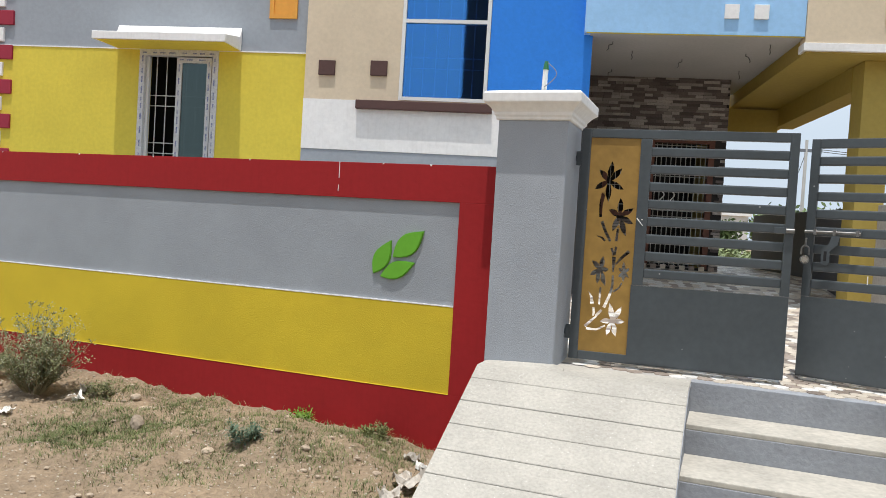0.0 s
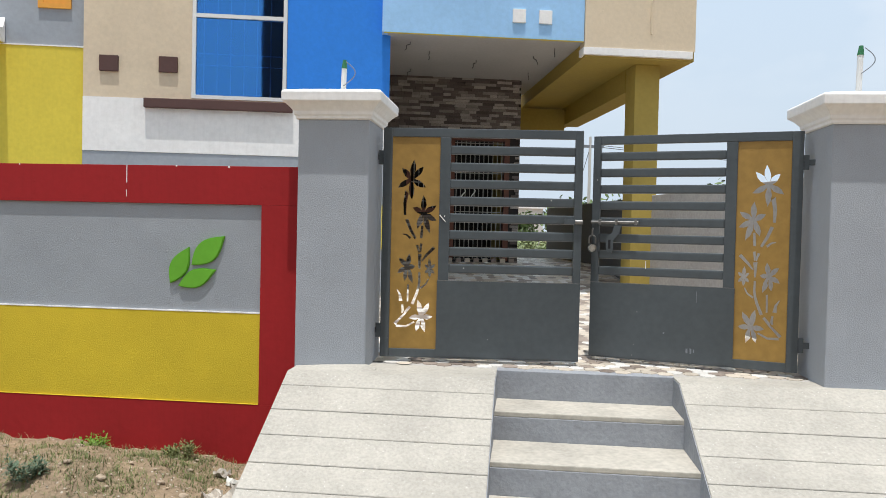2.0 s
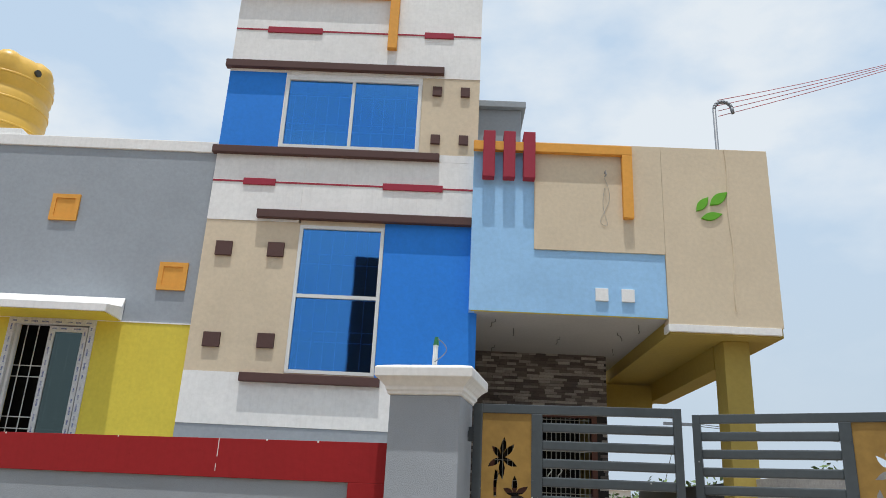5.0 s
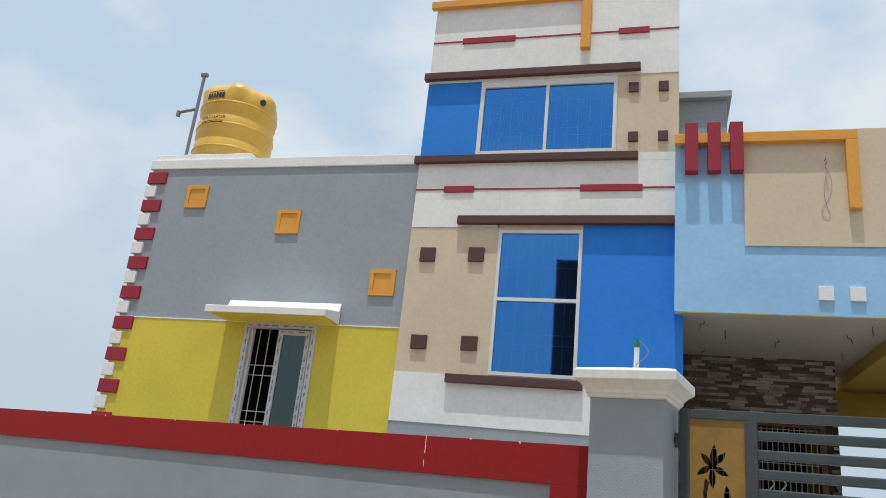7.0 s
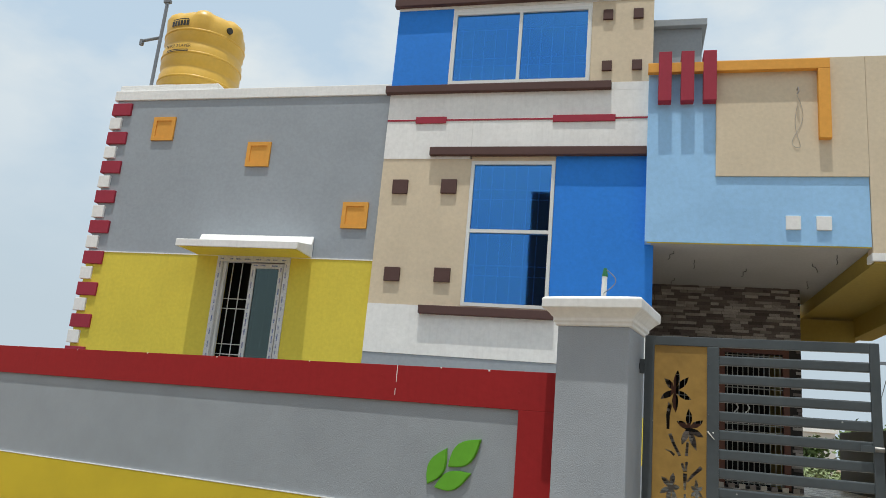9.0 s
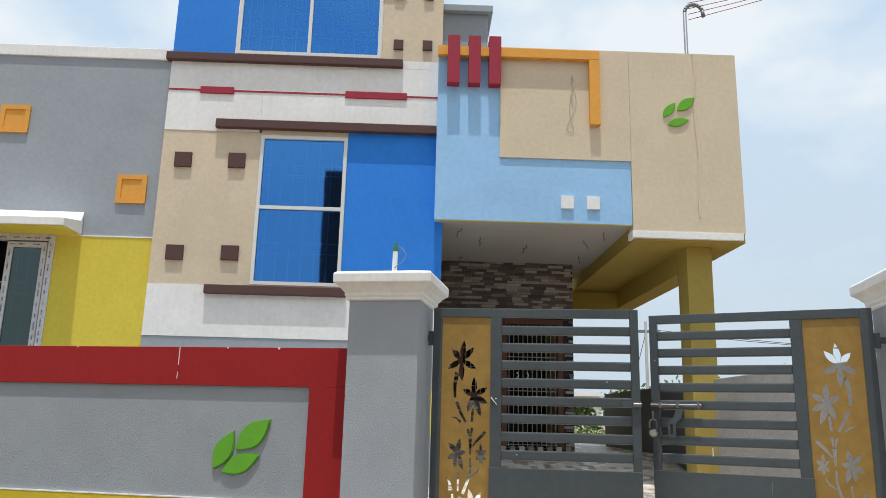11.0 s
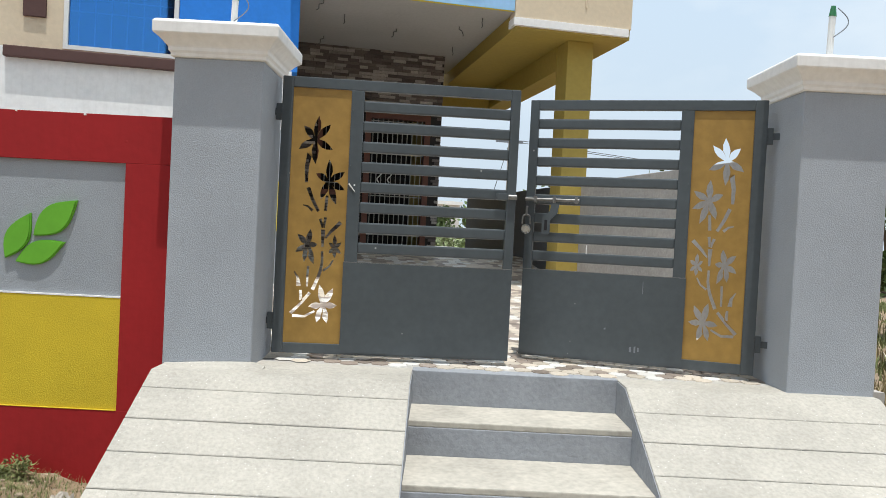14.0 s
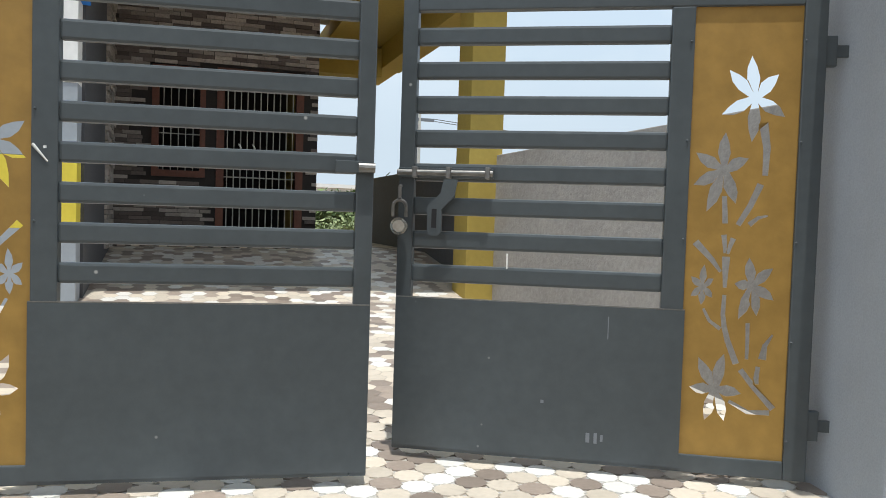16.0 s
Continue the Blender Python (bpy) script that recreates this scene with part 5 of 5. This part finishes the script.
p = GATE @ Vector((-3.70, -0.80, 0))
shrub(p.x, p.y, 0.60, 120, M["weed"], True, "bushy grey-green weed with tiny pale flowers by the wall", rnd)
for u, v, h, n, key, lb in ((-1.78, -0.33, 0.065, 9, "bright_weed", "small bright green weed at the wall foot"), (-1.75, -1.0, 0.095, 12, "blue_weed", "small bluish thistle-like weed on the bank"), (-1.2, -0.32, 0.085, 12, "grass", "grass tuft weed at the wall foot"), (-4.3, -0.7, 0.26, 16, "weed", "thin weed by the wall"), (-3.3, -0.62, 0.11, 8, "weed", "thin weed by the wall")):
    p = GATE @ Vector((u, v, 0))
    shrub(p.x, p.y, h, n, M[key], False, lb, rnd, "weed")


def rock(x, y, r, mat, label, rnd):
    bm = bmesh.new()
    bmesh.ops.create_icosphere(bm, subdivisions=2, radius=r)
    sx, sy, sz = rnd.uniform(0.8, 1.5), rnd.uniform(0.7, 1.1), rnd.uniform(0.45, 0.75)
    off = rnd.uniform(0, 50)
    for v in bm.verts:
        k = 1 + 0.35 * noise.noise(v.co / r * 1.1 + Vector((off, 0, 0)))
        v.co = Vector((v.co.x * sx, v.co.y * sy, v.co.z * sz)) * k
    single("stone", bm, mat, label, "stone", at(x, y, ground_z(x, y) + r * 0.18) @ pose(0, 0, 0, 0, 0, rnd.uniform(0, 360)), group="loose stones")


for u, v, r in ((-2.62, -0.95, 0.062), (-3.0, -0.55, 0.05), (-2.85, -0.62, 0.035), (-3.35, -0.8, 0.04), (-1.35, -0.95, 0.03), (-1.9, -1.15, 0.035), (-4.3, -1.1, 0.05)):
    p = GATE @ Vector((u, v, 0))
    rock(p.x, p.y, r, M["stone"], "small buff stone lying in the grass", rnd)
verts_bm = bmesh.new()
for _ in range(1700):
    x, y = rnd.uniform(-6, 0), rnd.uniform(2.4, 6.0)
    if not in_ramp(x, y):
        bmesh.ops.create_icosphere(verts_bm, subdivisions=1, radius=0.004 + 0.016 * rnd.random() ** 3, matrix=at(x, y, ground_z(x, y) + 0.003) @ Matrix.Diagonal((1.3, 1, 0.7, 1)))
single("gravel", verts_bm, M["stone"], "scattered small stones and clods", "gravel", kind="stuff")


def crumpled(u, v, size, mat, label, rnd, name="litter"):
    p = GATE @ Vector((u, v, 0))
    bm = bmesh.new()
    bmesh.ops.create_grid(bm, x_segments=7, y_segments=6, size=size / 2)
    off = rnd.uniform(0, 90)
    for q in bm.verts:
        n1 = noise.noise((q.co.x / size * 3 + off, q.co.y / size * 3, 0))
        n2 = noise.noise((q.co.x / size * 7, q.co.y / size * 7 + off, 4))
        q.co.z = max(0.0, size * (0.16 + 0.45 * n1 + 0.22 * n2))
        q.co.x += size * 0.15 * n2
        q.co.y *= 0.7 + 0.3 * n1
    bmesh.ops.solidify(bm, geom=bm.faces[:], thickness=0.002)
    single(name, bm, mat, label, "litter", at(p.x, p.y, ground_z(p.x, p.y) + 0.006) @ pose(0, 0, 0, 0, 0, rnd.uniform(0, 360)), group="litter")


for u, v, s, key, lb in ((-3.33, -0.78, 0.12, "paper", "crumpled pale wrapper beside the weed"), (-3.4, -0.62, 0.10, "rag", "crumpled grey wrapper"), (-3.42, -1.25, 0.09, "paper", "torn white paper on the soil"), (-3.75, -1.2, 0.08, "paper", "torn white paper on the soil"), (-0.62, -0.75, 0.16, "rag", "dirty sack scrap beside the ramp"), (-0.66, -1.0, 0.19, "rag", "dirty crumpled cement sack beside the ramp"), (-0.58, -0.85, 0.11, "paper", "torn pale paper beside the ramp"), (-0.7, -1.18, 0.15, "rag", "dirty crumpled sack beside the ramp"), (-0.72, -0.62, 0.10, "paper", "white plaster scrap"), (-0.85, -0.5, 0.10, "rag", "grey plaster scrap")):
    crumpled(u, v, s, M[key], lb, rnd)
for k in range(9):
    p = GATE @ Vector((-0.58 - rnd.random() * 0.35, -0.35 - rnd.random() * 0.9, 0))
    rock(p.x, p.y, rnd.uniform(0.014, 0.028), M["stone"], "broken plaster lump beside the ramp", rnd)


def tree(x, y, height, spread, rnd, label, name="tree", base=-0.25, leaf=0.16, count=1700, key="foliage"):
    o = thing(name, label, "tree", at(x, y, base))
    wood, lv, lf = bmesh.new(), [], []
    tips = []

    def grow(p, d, ln, r, level):
        q = p + d * ln
        rod(wood, p, q, r, 6, r * 0.7)
        if level == 0:
            tips.append(q)
            return
        for _ in range(3 if level > 1 else 4):
            e = (d + Vector((rnd.uniform(-1, 1), rnd.uniform(-1, 1), rnd.uniform(-0.25, 0.7))) * 0.8).normalized()
            e = Vector((e.x * spread, e.y * spread, e.z)).normalized()
            grow(q, e, ln * rnd.uniform(0.6, 0.85), r * 0.6, level - 1)

    grow(Vector((0, 0, 0)), Vector((0.05, 0, 1)), height * 0.28, height * 0.022, 3)
    for _ in range(count):
        c = rnd.choice(tips) + Vector((rnd.gauss(0, 1), rnd.gauss(0, 1), rnd.gauss(0, 0.7))) * height * 0.075
        e = Vector((rnd.gauss(0, 1), rnd.gauss(0, 1), rnd.gauss(0, 0.8))).normalized()
        s = e.cross(Vector((rnd.gauss(0, 1), rnd.gauss(0, 1), 1))).normalized()
        k = leaf * rnd.uniform(0.5, 1.2)
        i = len(lv)
        lv.extend([c - e * k, c + s * k * 0.45, c + e * k, c - s * k * 0.45])
        lf.append((i, i + 1, i + 2, i + 3))
    part("trunk", wood, M["bark"], o, "thin grey-brown trunk and limbs")
    me = bpy.data.meshes.new("crown")
    me.from_pydata(lv, [], lf)
    me.materials.append(M[key])
    ob = new("crown", me)
    ob.parent = o
    tagged(ob, "loose green foliage", kind="stuff")


for x, y, h, sp in ((7.2, 24.5, 3.3, 1.6), (10.6, 25, 4.9, 1.8), (8.1, 30, 3.7, 1.5), (13, 24, 3.6, 1.5), (15, 21, 3.8, 1.5), (19, 21.5, 4.2, 1.5), (20, 17, 4.0, 1.4), (25, 24, 4.4, 1.6), (24, 18, 4.0, 1.6), (4.4, 27, 2.6, 1.6), (3.5, 33, 2.8, 1.6), (29, 30, 5, 1.6), (6.0, 32, 3.0, 1.7), (10.2, 10.6, 2.3, 1.7), (12.0, 11.8, 2.5, 1.7), (13.0, 10.2, 2.2, 1.8), (14.5, 13.0, 2.8, 1.7), (11.5, 14.5, 2.4, 1.8), (16.5, 12, 3.0, 1.6)):
    tree(x, y, h, sp, rnd, "low spreading thorn tree beyond the plot")
for x, y, h in ((3.0, 17.0, 1.7), (3.9, 18.5, 1.9), (2.2, 19.0, 1.6), (4.8, 20, 2.0)):
    tree(x, y, h, 1.5, rnd, "leafy bush behind the house", "bush", -0.25, 0.06, 1500, "pale_foliage")
field, strawy = [], []
for _ in range(1800):
    x, y = rnd.uniform(3.6, 16), rnd.uniform(3.0, 20)
    (field if noise.noise((x * 0.5, y * 0.5, 8)) > -0.1 else strawy).append((x, y, 16, 0.28))
for _ in range(200):
    field.append((rnd.uniform(1, 9), rnd.uniform(14.6, 22), 14, 0.3))
blades(field, M["grass"], "rough grass of the empty plot beyond the wall", "field_grass", rnd, 0.16, 0.6, 0.012)
blades(strawy, M["straw"], "dry weeds of the empty plot beyond the wall", "field_straw", rnd, 0.22, 0.6, 0.010)
for x, y, s in ((7.6, 8.6, 0.5), (8.3, 9.2, 0.4), (9.0, 9.4, 0.35)):
    q = GATE.inverted() @ Vector((x, y, 0))
    crumpled(q.x, q.y, s, M["paper"], "pale plastic sheet lying in the empty plot", rnd)
bld = thing("far_house", "low pale house far beyond the plot", "house", at(9.5, 62, -0.2))
part("wall", boxes((-5, 5, 0, 8, 0, 3.6)), M["far_wall"], bld)
part("roof", boxes((-5.2, 5.2, -0.2, 8.2, 3.6, 3.9)), M["white"], bld)
for k in range(3):
    part("window", boxes((-3.5 + 2.8 * k, -2.4 + 2.8 * k, -0.05, 0, 1.2, 2.4)), M["dark"], bld)
o = thing("utility_pole", "slender grey concrete utility pole with cross arm", "pole", at(7.98, 27.0, -0.2))
part("post", rod(bmesh.new(), (0, 0, 0), (0, 0, 5.1), 0.07, 8, 0.05), M["far_wall"], o)
part("cross_arm", boxes((-0.5, 0.5, -0.04, 0.04, 4.7, 4.8)), M["grey_pipe"], o)
part("stay", rod(bmesh.new(), (0, 0, 4.7), (-1.3, 0, 0.1), 0.012, 5), M["wire"], o)
for k in (-0.45, 0.45):
    part("line", path_rod([(k + s * 26, s * 4, 4.8 - 1.6 * s * (1 - s)) for s in np.linspace(0, 1, 12)], 0.012, 4), M["wire"], o)

opp = thing("opposite_house", "dark brown house across the street, mirrored in the windows", "house", at(0, -6.2, -0.3))
part("wall", boxes((-3.14, 5.5, -7.0, 0.0, 0, 8.9)), M["brown"], opp)
part("roof", boxes((-3.14, 5.6, -7.1, 0.0, 8.9, 8.98)), M["brown"], opp)
for k in range(3):
    for z in (1.2, 4.6):
        part("window", boxes((-1.8 + 2.5 * k, -0.7 + 2.5 * k, 0.0, 0.03, z, z + 1.3)), M["dark"], opp)

# ---- stone facing of the porch wall ----
rnd = random.Random(21)
stones_done, rest = 0, {"clad_a": bmesh.new(), "clad_b": bmesh.new()}
shared = {}
z = 0.935
row = 0
while z < 3.39:
    h = 0.037
    x = 0.18 + rnd.uniform(-0.1, 0.0)
    while x < 2.015:
        w = rnd.choice((0.10, 0.13, 0.16, 0.20))
        a, b = max(x, 0.18), min(x + w - 0.004, 2.018)
        x += w
        if b - a < 0.03 or any(hh[0] - 0.005 < b and a < hh[1] + 0.005 and hh[2] < z + h and z < hh[3] for hh in (DOOR, PWIN)):
            continue
        key = "clad_b" if rnd.random() < 0.42 else "clad_a"
        d = rnd.choice((0.010, 0.016, 0.024))
        if z > 1.15 and stones_done < 300 and b - a > w - 0.006:
            if (w, d, key) not in shared:
                shared[w, d, key] = mesh_of("stone", boxes((0, w - 0.004, CY + 0.02 - d, CY + 0.021, 0, h - 0.004)), M[key])
            ob = new("stone", shared[w, d, key])
            ob.location = (a, 0, z)
            ob.parent = porch
            stones_done += 1
        else:
            box(rest[key], a, b, CY + 0.02 - d, CY + 0.021, z, z + h - 0.004)
    z += h
    row += 1
for key in rest:
    tagged(part("stone_facing", rest[key], M[key], porch, "split stone slips"), kind="stuff")
ret = bmesh.new()
for k in range(58):
    for j in range(3):
        box(ret, TX1 + 0.021, TX1 + 0.03 + rnd.choice((0.004, 0.012, 0.02)), 9.55 + j * 0.2, 9.745 + j * 0.2, 0.95 + k * 0.041, 0.987 + k * 0.041)
tagged(part("stone_return", ret, M["clad_b"], porch, "split stone slips on the return"), kind="stuff")

# ---- hexagonal paving ----
rnd = random.Random(31)
S = 0.056
floor_ob = bpy.data.objects["floor"]
KINDS = ("tile_a", "tile_b", "tile_c")
near_mesh = {}
for k in KINDS:
    bm = bmesh.new()
    bmesh.ops.create_cone(bm, cap_ends=True, segments=6, radius1=S - 0.0012, radius2=S - 0.0020, depth=0.006)
    near_mesh[k] = mesh_of("tile", bm, M[k])
near = 0
dx, dy = S * 1.5, S * math.sqrt(3)
GI = GATE.inverted()
spots = []
for i in range(-4, 46):
    for j in range(0, 100):
        x, y = i * dx, 4.2 + j * dy + (dy / 2 if i % 2 else 0)
        g = GI @ Vector((x, y, 0))
        if -0.1 < x < 3.09 and g.y > -0.048 and y < 14.1:
            spots.append((y, x, g.y))
spots.sort()
tiles = {k: ([], []) for k in KINDS}
for y, x, v in spots:
    key = rnd.choices(KINDS, (0.42, 0.25, 0.33))[0]
    slope = math.atan(0.155 / 3.2) if 5.0 < y < 8.2 else 0.0
    if near < 300 and x > 0.3:
        ob = new("tile", near_mesh[key])
        ob.matrix_world = at(x, y, floor_z(x, y) - 0.0020) @ Matrix.Rotation(slope, 4, "X") @ Matrix.Rotation(0, 4, "Z")
        ob.parent = floor_ob
        near += 1
    else:
        vs, fs = tiles[key]
        b = len(vs)
        for q in range(6):
            a = q * math.pi / 3
            px, py = x + (S - 0.0015) * math.cos(a), y + (S - 0.0015) * math.sin(a)
            vs.append((px, py, floor_z(px, py) + 0.001))
        fs.append(tuple(range(b, b + 6)))
for key, (vs, fs) in tiles.items():
    me = bpy.data.meshes.new("paving")
    me.from_pydata(vs, [], fs)
    me.materials.append(M[key])
    ob = new("paving", me)
    ob.parent = floor_ob
    tagged(ob, "hexagon pattern paving", kind="stuff")
